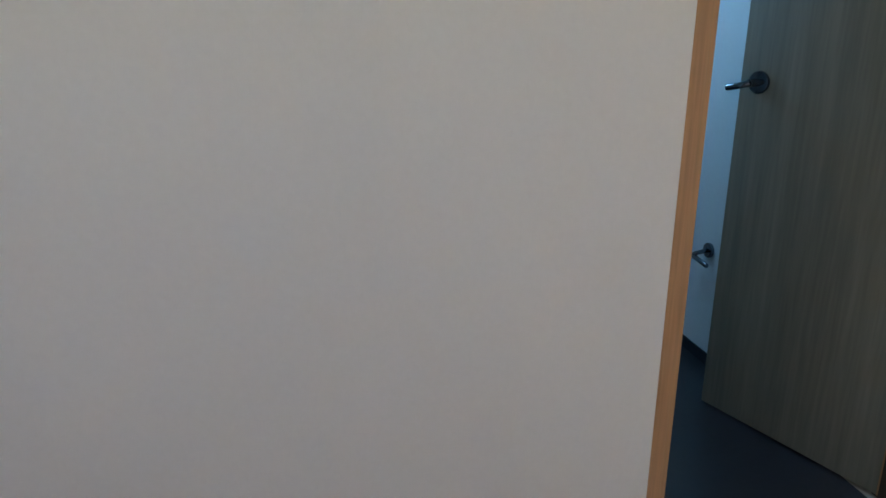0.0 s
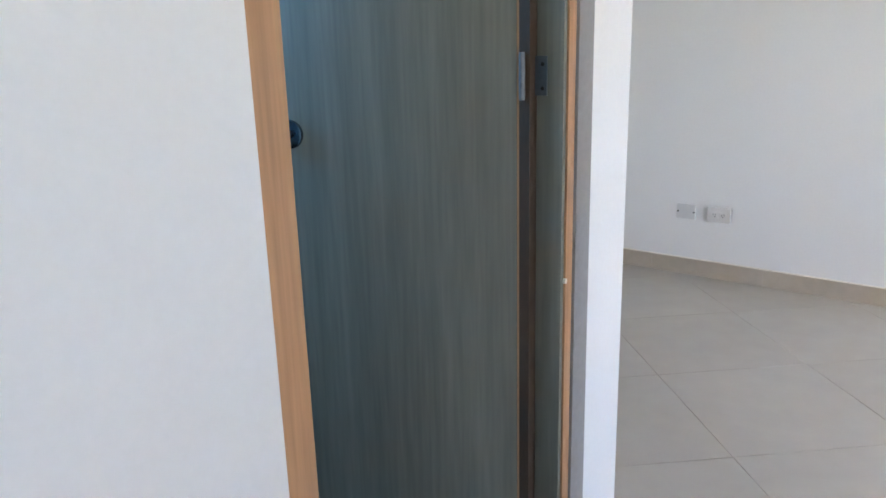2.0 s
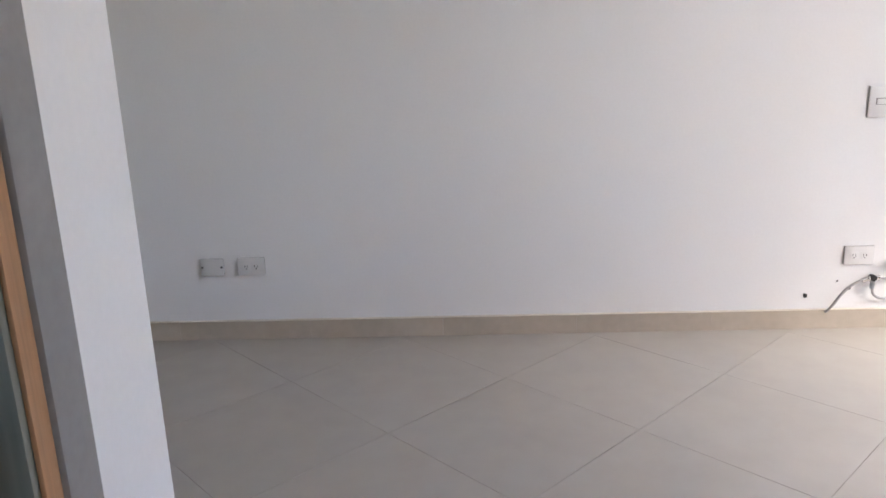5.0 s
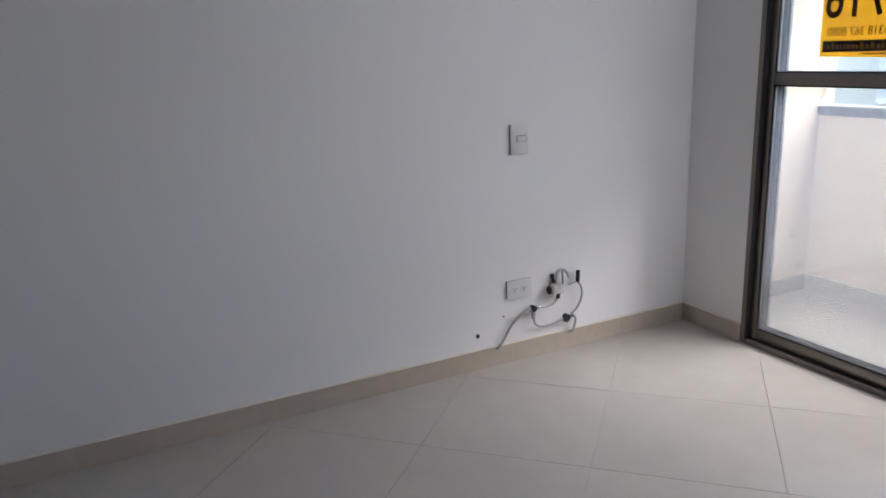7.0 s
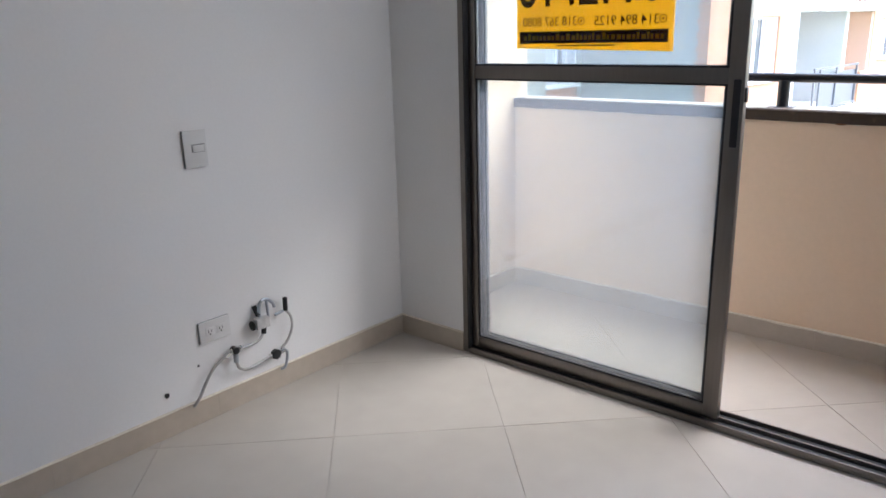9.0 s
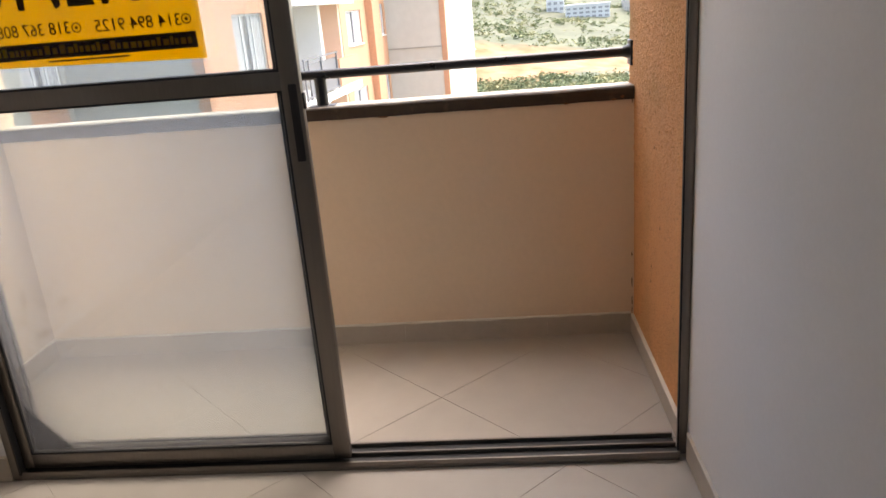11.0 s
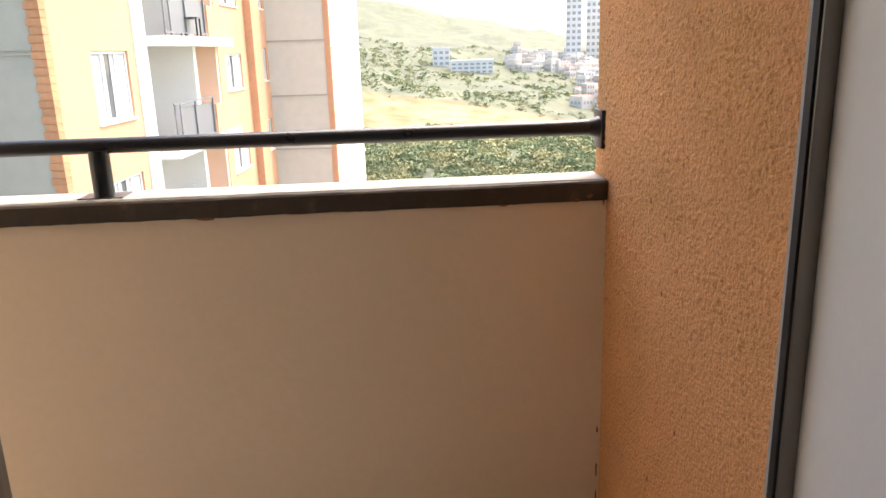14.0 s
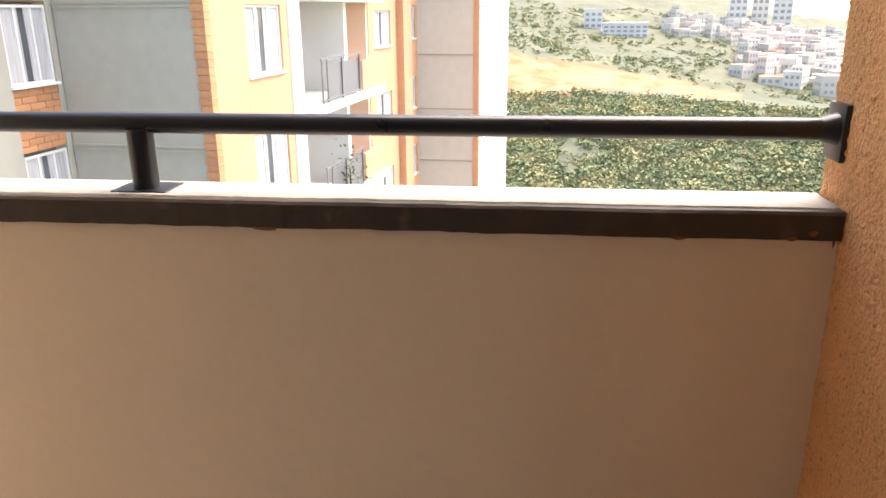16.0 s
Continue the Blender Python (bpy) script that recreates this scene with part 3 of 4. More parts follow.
# ---- gas connection low on the long wall ----
def gas_connection():
    e = thing("gas_connection", "grey gas tubing with tee, valve and regulator on the wall", "gas pipe", (-0.85, 0, 0.09))
    m = Matrix.Translation(-e.location)
    y = -0.028

    def tube(name, pts, r, mat, label=""):
        bm = bmesh.new()
        tube_bm(bm, [(px, py, pz) for px, py, pz in pts], r)
        bm.transform(m)
        part(name, bm, mat, e, label, True)

    def cyl(name, p, q, r, mat, label="", seg=14):
        bm = bmesh.new()
        cyl_bm(bm, p, q, r, seg, bevel=0.0012)
        bm.transform(m)
        part(name, bm, mat, e, label, True)

    def cube(name, a, b, mat, label=""):
        bm = bmesh.new()
        box_bm(bm, a, b, 0.003)
        bm.transform(m)
        part(name, bm, mat, e, label, True)

    tube("supply_tube", [(-1.103, -0.012, 0.078), (-1.085, y, 0.112), (-1.050, y, 0.165), (-1.015, y, 0.203), (-0.975, y, 0.225), (-0.955, y, 0.231)], 0.0058, M_HOSE)
    cyl("hose_nut", (-0.968, y, 0.228), (-0.942, y, 0.236), 0.011, M_CHROME, "chrome nut", 6)
    cyl("tee_body", (-0.942, y, 0.236), (-0.895, y, 0.240), 0.0115, M_CHROME, "chrome tee fitting")
    cyl("tee_branch", (-0.920, y, 0.238), (-0.922, y, 0.190), 0.0095, M_STEEL)
    cyl("tee_cap", (-0.924, y - 0.014, 0.240), (-0.924, y + 0.012, 0.240), 0.014, M_RUBBER, "black cap")
    tube("upper_tube", [(-0.896, y, 0.239), (-0.860, y, 0.236), (-0.820, y, 0.240), (-0.797, y, 0.258), (-0.787, y, 0.285)], 0.0055, M_HOSE)
    cyl("regulator_inlet", (-0.790, y, 0.262), (-0.784, y, 0.296), 0.0105, M_RUBBER, "black nut", 6)
    cube("regulator", (-0.826, y - 0.018, 0.288), (-0.768, y + 0.012, 0.330), M_REG, "pale grey gas regulator")
    cyl("regulator_dial", (-0.836, y - 0.004, 0.309), (-0.842, y - 0.004, 0.309), 0.019, M_DARK, "dark dial")
    tube("hook_pipe", [(-0.802, y, 0.333), (-0.800, y, 0.372), (-0.786, y, 0.393), (-0.760, y, 0.392), (-0.738, y, 0.372), (-0.731, y, 0.352)], 0.006, M_STEEL)
    cyl("hook_pipe_drop", (-0.768, y - 0.004, 0.392), (-0.764, y - 0.004, 0.322), 0.005, M_STEEL)
    cyl("hook_bracket", (-0.806, y, 0.338), (-0.804, -0.002, 0.370), 0.010, M_RUBBER, "dark bracket")
    cyl("plug", (-0.680, y, 0.322), (-0.678, y, 0.375), 0.0095, M_RUBBER, "black pipe plug")
    cyl("elbow_arm", (-0.732, y, 0.318), (-0.690, y, 0.324), 0.0055, M_STEEL)
    tube("return_tube", [(-0.682, y, 0.324), (-0.662, y, 0.300), (-0.654, y, 0.262), (-0.665, y, 0.222), (-0.690, y, 0.190), (-0.716, y, 0.175)], 0.005, M_HOSE)
    cyl("valve_body", (-0.772, y, 0.158), (-0.704, y, 0.164), 0.0105, M_CHROME, "chrome valve body")
    cyl("valve_knob", (-0.748, y - 0.016, 0.162), (-0.748, y + 0.004, 0.162), 0.020, M_RUBBER, "black valve knob", 8)
    tube("lower_tube", [(-0.921, y, 0.196), (-0.912, y, 0.164), (-0.880, y, 0.146), (-0.835, y, 0.148), (-0.772, y, 0.158)], 0.0055, M_HOSE)
    tube("tail_pipe", [(-0.706, y, 0.164), (-0.690, y, 0.150), (-0.694, y, 0.118), (-0.706, y, 0.090), (-0.712, -0.012, 0.080)], 0.0055, M_STEEL)
    cyl("wall_clip", (-0.806, y, 0.300), (-0.806, 0.0, 0.300), 0.008, M_STEEL)
    cyl("wall_clip", (-0.922, y, 0.236), (-0.922, 0.0, 0.236), 0.006, M_STEEL)
    return e


gas_connection()


def wall_hole(x, z, r):
    bm = bmesh.new()
    vs = [bm.verts.new((x + r * (1 + 0.5 * noise.noise((x * 9, k, 0))) * math.cos(k * 0.7), -0.0025, z + r * (1 + 0.5 * noise.noise((z * 9, k, 3))) * math.sin(k * 0.7))) for k in range(9)]
    back = [bm.verts.new((v.co.x, 0.0, v.co.z)) for v in vs]
    bm.faces.new(vs)
    for k in range(9):
        bm.faces.new((vs[k], vs[(k + 1) % 9], back[(k + 1) % 9], back[k]))
    tagged(new("anchor_hole", mesh_of("anchor_hole", bm, M_DARK)), "small dark anchor hole in the white wall", "hole", "anchor holes")


wall_hole(-1.193, 0.154, 0.010)
wall_hole(-1.060, 0.219, 0.004)
wall_hole(-1.004, 0.184, 0.006)


# ---- bathroom door, its frame and the paper holder ----
def door_frame():
    e = tagged(new("door_frame"), "orange-brown wooden bathroom door frame with a chipped edge", "door frame", kind="structure")
    # near jamb, far jamb, rebate and head
    box_part("jamb", (-3.195, -3.4265, 0.002), (-2.922, -3.384, 2.078), M_WOOD, e, 0.003)
    # far jamb's wood coloured grey-brown to imitate the bathroom's blue light on it
    box_part("jamb", (-3.160, -2.566, 0.002), (-3.0985, -2.532, 2.078), M_DOOR, e, 0.002)
    # its front edge keeps the frame's own orange-brown
    box_part("jamb_edge", (-3.0983, -2.557, 0.002), (-3.0925, -2.530, 2.078), M_WOOD, e, 0.0015, "orange-brown front edge")
    # darkness of the gap beside the leaf is put into the rebate's brown
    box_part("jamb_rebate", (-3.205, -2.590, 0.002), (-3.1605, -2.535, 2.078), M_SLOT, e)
    box_part("filler_strip", (-3.130, -2.5295, 0.002), (-3.0862, -2.470, 2.078), M_GREYSTRIP, e, 0.002, "grey strip beside the frame")
    box_part("head", (-3.195, -3.383, 2.035), (-3.10, -2.561, 2.0785), M_WOOD, e, 0.003)
    bm = bmesh.new()
    cyl_bm(bm, (-3.0945, -2.5605, 0.757), (-3.0895, -2.560, 0.757), 0.006, 8)
    part("chip", bm, M_CHIP, e, "chipped pale spot")
    return e


door_frame()


def bathroom_door():
    hinge, free = Vector((-3.188, -2.590, 0)), Vector((-3.746, -2.780, 0))
    d = free - hinge
    e = thing("bathroom_door", "grey-brown laminate bathroom door standing open inwards", "door", (hinge.x, hinge.y, 0.008))
    e.rotation_euler = (0, 0, math.atan2(d.y, d.x))
    L, T = d.length, 0.038
    # along +x runs the leaf; its face towards the passage is y = 0, its body lies on the -y side turned away
    box_part("leaf", (0.002, -T, 0), (L, 0, 2.02), M_DOOR, e, 0.002)
    box_part("hinge_edge_strip", (-0.004, -T, 0), (0.0015, 0.001, 2.02), M_WOOD, e, label="orange-brown edge band")
    bm = bmesh.new()
    cyl_bm(bm, (L - 0.066, 0.0, 1.042), (L - 0.066, 0.012, 1.042), 0.032, 28, bevel=0.003)
    rose = part("handle_rose", bm, M_HANDLE, e, "steel handle rose", True)
    bm = bmesh.new()
    cyl_bm(bm, (L - 0.066, 0.012, 1.042), (L - 0.066, 0.05, 1.042), 0.011, 16)
    part("handle_neck", bm, M_HANDLE, e, smooth=True)
    bm = bmesh.new()
    tube_bm(bm, [(L - 0.066, 0.048, 1.042), (L - 0.05, 0.060, 1.036), (L - 0.026, 0.064, 1.030), (L - 0.006, 0.062, 1.026)], 0.0095, 14)
    part("handle_lever", bm, M_HANDLE, e, "steel lever", True)
    for z in (1.128, 1.80):
        bm = bmesh.new()
        cyl_bm(bm, (-0.011, 0.010, z - 0.008), (-0.011, 0.010, z + 0.076), 0.0062, 14)
        h = part("hinge", bm, M_HINGE, e, "steel butt hinge", True)
        for dz in (-0.012, 0.075):
            bm = bmesh.new()
            cyl_bm(bm, (-0.011, 0.010, z + dz), (-0.011, 0.010, z + dz + 0.005), 0.0056, 12, bevel=0.001)
            part("hinge_cap", bm, M_HINGE, h, smooth=True)
    return e


bathroom_door()


def hinge_leaf(z):
    e = tagged(new("hinge_plates"), "steel hinge plate screwed to the wooden jamb", "hinge", kind="structure")
    box_part("jamb_plate", (-3.174, -2.5700, z + 0.004), (-3.134, -2.5662, z + 0.080), M_HINGEPLATE, e, 0.001)
    for dz in (0.018, 0.064):
        bm = bmesh.new()
        cyl_bm(bm, (-3.143, -2.5715, z + dz), (-3.143, -2.5701, z + dz), 0.004, 10)
        part("screw", bm, M_DARK, e)


for z in (1.128, 1.80):
    hinge_leaf(z)


def paper_holder():
    e = thing("toilet_paper_holder", "dark chrome toilet paper holder with no roll", "paper holder", (-4.045, -2.6175, 0.425))
    bm = bmesh.new()
    cyl_bm(bm, (0, 0, 0), (0, -0.014, 0), 0.027, 24, bevel=0.003)
    part("rose", bm, M_HANDLE, e, smooth=True)
    bm = bmesh.new()
    tube_bm(bm, [(0, -0.012, 0), (0, -0.05, -0.006), (-0.01, -0.062, -0.016)], 0.008, 12)
    part("arm", bm, M_HANDLE, e, smooth=True)
    bm = bmesh.new()
    cyl_bm(bm, (-0.10, -0.062, -0.012), (-0.01, -0.062, -0.018), 0.009, 14)
    part("roller", bm, M_PLATE, e, "white roller", True)
    bm = bmesh.new()
    cyl_bm(bm, (-0.012, -0.062, -0.018), (0.085, -0.062, -0.026), 0.0085, 14, bevel=0.002)
    part("end_knob", bm, M_HANDLE, e, smooth=True)
    return e


paper_holder()


# ---- skirtings: runs of short tiles ----
def skirting(name, p, q, high, thick, label, mat=M_SKIRT, length=0.6, start=0.0, white_top=0.004):
    """A run of skirting tiles from p to q; the tiles stand on the side to the right of that way."""
    p, q = Vector((*p, 0)), Vector((*q, 0))
    d = (q - p).normalized()
    nrm = Vector((d.y, -d.x, 0))
    e = tagged(new(name), label, "skirting", kind="structure")
    total = (q - p).length
    s = -start
    while s < total - 0.01:
        a, b = max(s, 0) + 0.0003, min(s + length, total) - 0.0003
        s += length
        if b - a < 0.01:
            continue
        bm = bmesh.new()
        corners = [p + d * a, p + d * b, p + d * b + nrm * thick, p + d * a + nrm * thick]
        lo = [bm.verts.new((c.x, c.y, 0.0005)) for c in corners]
        hi = [bm.verts.new((c.x, c.y, high - (0.0015 if k > 1 else 0))) for k, c in enumerate(corners)]
        bm.faces.new(lo[::-1]), bm.faces.new(hi)
        for k in range(4):
            bm.faces.new((lo[k], lo[(k + 1) % 4], hi[(k + 1) % 4], hi[k]))
        part("tile", bm, mat, e)
    if white_top:
        bm = bmesh.new()
        n = int(total / 0.03)
        prev = None
        for i in range(n + 1):
            c = p + d * (total * i / n)
            r = white_top * (0.55 + 0.9 * noise.noise((c.x * 11, c.y * 11, high))) + 0.0008
            top, low = c + nrm * 0.001, c + nrm * (thick + 0.0008)
            cur = [bm.verts.new((top.x, top.y, high + 0.003)), bm.verts.new((low.x, low.y, high + 0.0006)), bm.verts.new((low.x, low.y, high - max(r, 0.0004)))]
            if prev:
                bm.faces.new((prev[0], prev[1], cur[1], cur[0])), bm.faces.new((prev[1], prev[2], cur[2], cur[1]))
            prev = cur
        part("grout_line", bm, M_CHIP, e, "uneven white grout along the top edge")
    return e


skirting("baseboard_long", (FAR_X, 0), (0, 0), 0.089, 0.009, "beige tile skirting along the long white wall", start=0.2, white_top=0.002)
skirting("baseboard_return", (0, -0.0095), (0, DOOR_L), 0.089, 0.009, "beige tile skirting beside the balcony door", white_top=0.002)
skirting("baseboard_side", (0.0, SIDE_Y), (BACK_X, SIDE_Y), 0.089, 0.009, "beige tile skirting along the side wall")
skirting("baseboard_corner", (BATH_X + 0.006, STRIP_Y), (FAR_X, STRIP_Y), 0.089, 0.009, "beige tile skirting behind the bathroom")
skirting("baseboard_parapet", (0.913, -0.01), (0.913, SIDE_Y + 0.014), 0.089, 0.009, "brown-beige tile skirting under the parapet", start=0.25, white_top=0.005)
skirting("baseboard_stucco", (0.913, SIDE_Y), (0.10, SIDE_Y), 0.078, 0.013, "beige skirting with a white top along the stucco", white_top=0.006)
skirting("baseboard_balcony_end", (0.12, 0), (0.903, 0), 0.089, 0.009, "beige tile skirting at the balcony end")
slab("baseboard_bathroom", (-4.66, -2.622, 0.001), (-3.80, -2.6176, 0.046), M_BATHFLOOR, "dark skirting in the bathroom", "skirting")


# ---- wear on the balcony: paint chips and rust ----
def patch(name, mat, p, u, v, size, seed, label, lift):
    """A small ragged flake lying on a surface, spanned by u and v."""
    rnd = random.Random(seed)
    bm = bmesh.new()
    p, u, v = Vector(p), Vector(u), Vector(v)
    n = u.cross(v).normalized() * lift
    ring = []
    for k in range(11):
        a, r = 2 * math.pi * k / 11, rnd.uniform(0.55, 1.1)
        ring.append(p + u * (r * size[0] * math.cos(a)) + v * (r * size[1] * math.sin(a)))
    lo, hi = [bm.verts.new(c) for c in ring], [bm.verts.new(c + n) for c in ring]
    bm.faces.new(hi), bm.faces.new(lo[::-1])
    for k in range(11):
        bm.faces.new((lo[k], lo[(k + 1) % 11], hi[(k + 1) % 11], hi[k]))
    tagged(new(name, mesh_of(name, bm, mat)), label, "stain", name + "s", kind="structure")


Y3, Z3 = (0, -1, 0), (0, 0, 1)
for k, (y, z, w, h) in enumerate(((-1.56, 0.961, 0.022, 0.004), (-1.62, 0.960, 0.012, 0.0025), (-2.26, 0.962, 0.012, 0.0035), (-2.24, 0.9605, 0.018, 0.002), (-2.44, 0.966, 0.012, 0.005), (-1.93, 0.9605, 0.008, 0.002), (-2.47, 0.975, 0.008, 0.006))):
    patch("paint_chip", M_CHIP if k % 2 else M_RUST, (0.8965, y, z), Y3, Z3, (w, h), k, "chipped paint on the brown cap edge", -0.0015)
for k, (y, w) in enumerate(((-1.45, 0.08), (-1.62, 0.05), (-1.92, 0.04), (-2.20, 0.05), (-2.36, 0.03))):
    patch("paint_smear", M_CHIP, (0.9028, y, 0.086), Y3, Z3, (w, 0.0045), 20 + k, "white paint smeared on the skirting tile", -0.001)
for k, (z, h) in enumerate(((1.0, 0.012), (0.965, 0.02), (0.34, 0.015), (0.22, 0.03), (0.14, 0.025), (0.10, 0.02))):
    patch("rust_mark", M_RUST, (0.9115, SIDE_Y + 0.008, z), Y3, Z3, (0.0025, h), 40 + k, "rust mark in the corner of the stucco", -0.0012)
for k, (x, z) in enumerate(((0.55, 0.42), (0.56, 0.36), (0.42, 0.60), (0.52, 0.85), (0.60, 1.02))):
    patch("stucco_pit", M_RUST, (x, SIDE_Y + 0.0045, z), (1, 0, 0), Z3, (0.004, 0.007), 60 + k, "dark pit in the orange stucco", -0.001)


# ---- the neighbouring apartment building ----
STOREY, BAND = 2.85, 1.55


def apartment_building():
    e = thing("apartment_building", "orange brick and grey rendered apartment block across the gap", "building", (14.18, 4.232, -30))
    e.rotation_euler = (0, 0, radians(-5))
    G = 30.0

    def wall(name, a, b, mat, label="", parent=None):
        return box_part(name, (a[0], a[1], a[2] + G), (b[0], b[1], b[2] + G), mat, parent or e, label=label)

    def empty(name):
        o = new(name)
        o.parent = e
        return o

    def window(u0, u1, z0, z1, v=0.0, curtains=True, name="window"):
        """A recessed window in a wall that faces -v."""
        o = empty(name)
        t = 0.05
        bm = bmesh.new()
        for a, b in (((u0, z0), (u1, z0 + t)), ((u0, z1 - t), (u1, z1)), ((u0, z0 + t), (u0 + t, z1 - t)), ((u1 - t, z0 + t), (u1, z1 - t)),
                     ((u0 + (u1 - u0) * 0.30, z0 + t), (u0 + (u1 - u0) * 0.30 + t, z1 - t)), ((u0 + (u1 - u0) * 0.66, z0 + t), (u0 + (u1 - u0) * 0.66 + t, z1 - t))):
            box_bm(bm, (a[0], v + 0.05, a[1] + G), (b[0], v + 0.10, b[1] + G))
        part("window_frame", bm, M_FRAMEWHITE, o)
        wall("pane", (u0 + t, v + 0.105, z0 + t), (u1 - t, v + 0.115, z1 - t), M_OUTGLASS, "", o)
        if curtains:
            for a, b in ((0.03, 0.42), (0.56, 0.97)):
                wall("curtain", (u0 + (u1 - u0) * a, v + 0.085, z0 + t), (u0 + (u1 - u0) * b, v + 0.104, z1 - t), M_CURTAIN, "pale curtain", o)
        wall("window_sill", (u0 - 0.04, v - 0.05, z0 - 0.05), (u1 + 0.04, v + 0.10, z0), M_WHITE, "", o)
        return o

    lows = [-30.0, BAND - 3 * STOREY]
    top = BAND + 2 * STOREY
    # grey rendered end wall and its slab bands
    wall("wall", (0, 0.25, -30), (0.3, 3.3, top + 0.6), M_CONCRETE)
    for k in range(-3, 3):
        z = BAND + k * STOREY
        for dz in (0.03, 0.12):
            wall("slab_band", (-0.03, 0.27, z - dz), (-0.001, 3.298, z - dz + 0.035), M_CONCRETE)
    # facade: strips between the openings, storey by storey
    wall("wall", (0.25, 0, -30), (18.0, 0.25, lows[1]), M_FACADE)
    for k in range(-2, 3):
        z1 = BAND + k * STOREY
        z0 = z1 - STOREY
        wall("wall", (0.22, 0, z0), (1.78, 0.25, z1), M_FACADE)
        wall("wall", (1.78, 0, z0), (3.70, 0.25, z1 - 1.60), M_FACADE)
        wall("lintel", (1.78, 0, z1 - 0.06), (3.70, 0.25, z1), M_FACADE)
        wall("wall", (3.70, 0, z0), (4.11, 0.25, z1), M_FACADE)
        wall("column", (4.11, -0.04, z0), (4.85, 0.25, z1), M_WHITE, "white painted column")
        window(1.79, 3.69, z1 - 1.59, z1 - 0.07)
        # balcony recess
        b = empty("balcony")
        wall("slab", (4.86, -0.55, z0 + 0.05), (10.9, 2.2, z0 + 0.30), M_WHITE, "white balcony slab", b)
        wall("back_wall", (4.86, 2.2, z0 + 0.30), (10.9, 2.4, z1 + 0.05), M_WHITE, "", b)
        wall("divider", (8.24, -0.05, z0 + 0.30), (8.50, 2.2, z1 + 0.05), M_WHITE, "", b)
        wall("side_wall", (10.7, 0.02, z0 + 0.30), (10.9, 2.2, z1 + 0.05), M_INNER, "", b)
        wall("inner_wall", (8.5, 1.2, z0 + 0.30), (10.69, 1.35, z1 + 0.05), M_INNER, "", b)
        wall("panel", (5.4, -0.50, z0 + 0.40), (8.22, -0.47, z0 + 1.30), M_PANELGREY, "grey balcony panel", b)
        wall("front", (8.52, -0.50, z0 + 0.31), (10.88, -0.42, z0 + 1.2), M_FACADE, "orange balcony front", b)
        for zz in (z0 + 0.36, z0 + 1.42):
            wall("rail", (4.86, -0.55, zz), (8.22, -0.51, zz + 0.05), M_PANELGREY, "", b)
        for uu in (4.9, 5.3, 6.5, 8.1):
            wall("baluster", (uu, -0.545, z0 + 0.31), (uu + 0.05, -0.505, z0 + 1.42), M_PANELGREY, "", b)
        wall("door_frame", (5.1, 2.1, z0 + 0.31), (5.25, 2.19, z1 - 0.3), M_PANELGREY, "", b)
        wall("wall", (10.91, 0, z0), (11.67, 0.25, z1), M_FACADE)
        wall("wall", (11.67, 0, z0), (13.73, 0.25, z1 - 1.42), M_FACADE)
        wall("lintel", (11.67, 0, z1 - 0.19), (13.73, 0.25, z1), M_FACADE)
        window(11.68, 13.72, z1 - 1.41, z1 - 0.20)
        wall("wall", (13.73, 0, z0), (14.6, 0.25, z1), M_FACADE)
        wall("wall", (15.9, 0, z0), (17.0, 0.25, z1), M_FACADE)
        wall("wall", (17.0, 0, z0), (17.7, 0.25, z1 - 1.3), M_FACADE)
        window(17.01, 17.69, z1 - 1.29, z1 - 0.02, curtains=False)
        wall("wall", (17.7, 0, z0), (18.0, 0.25, z1), M_FACADE)
        # far white front
        for u in (19.3, 22.0, 24.6, 27.0):
            window(u, u + (0.6 if u < 20 else 1.1), z1 - 1.45, z1 - 0.5, v=-2.70, curtains=False)
        wall("floor_band", (18.3, -2.74, z1 - 0.03), (28.6, -2.66, z1 + 0.02), M_WHITE)
    wall("pilaster", (14.6, -0.28, -30), (15.9, 0.25, top + 0.4), M_FACADE, "orange brick pilaster")
    wall("wall", (18.0, -2.42, -30), (18.3, 0.0, top + 0.6), M_PALE)
    wall("corner_strip", (17.97, -2.66, -30), (18.3, -2.42, top + 0.6), M_FACADE, "orange corner strip")
    for z in (4.1, 1.83, -0.43, -2.7, -4.95):
        wall("slab_band", (17.97, -2.40, z - 0.03), (17.999, -0.02, z + 0.03), M_CONCRETE)
    wall("wall", (18.31, -2.65, -30), (28.7, -2.40, top + 0.6), M_WHITE)
    wall("roof", (0, 0.25, top + 0.6), (28.7, 9.0, top + 0.8), M_CONCRETE)
    wall("wall", (0.3, 8.7, -30), (28.7, 9.0, top + 0.6), M_CONCRETE)
    wall("wall", (28.4, -2.4, -30), (28.7, 8.7, top + 0.6), M_CONCRETE)
    # bay wing on the other side of the grey wall
    wall("wall", (-3.2, 3.32, -30), (-1.42, 3.6, top + 0.6), M_CONCRETE)
    wall("wall", (-0.16, 3.32, -30), (0.3, 3.6, top + 0.6), M_CONCRETE)
    for k in range(-2, 3):
        z1 = BAND + k * STOREY
        spandrel = wall("spandrel", (-1.42, 3.36, z1 - STOREY + 0.01), (-0.16, 3.6, z1 - 1.62), M_MORTAR, "brick spandrel panel")
        window(-1.41, -0.17, z1 - 1.55, z1 - 0.06, v=3.30)
        if -2 <= k <= 1:
            rows = int((STOREY - 1.62) / 0.135)
            for r in range(rows):
                for c in range(-1, 3):
                    u0, u1 = -1.42 + 0.42 * c + (0.21 if r % 2 else 0), -1.42 + 0.42 * c + (0.21 if r % 2 else 0) + 0.405
                    u0, u1 = max(u0, -1.42), min(u1, -0.16)
                    if u1 - u0 > 0.03:
                        zb = z1 - STOREY + 0.02 + 0.135 * r
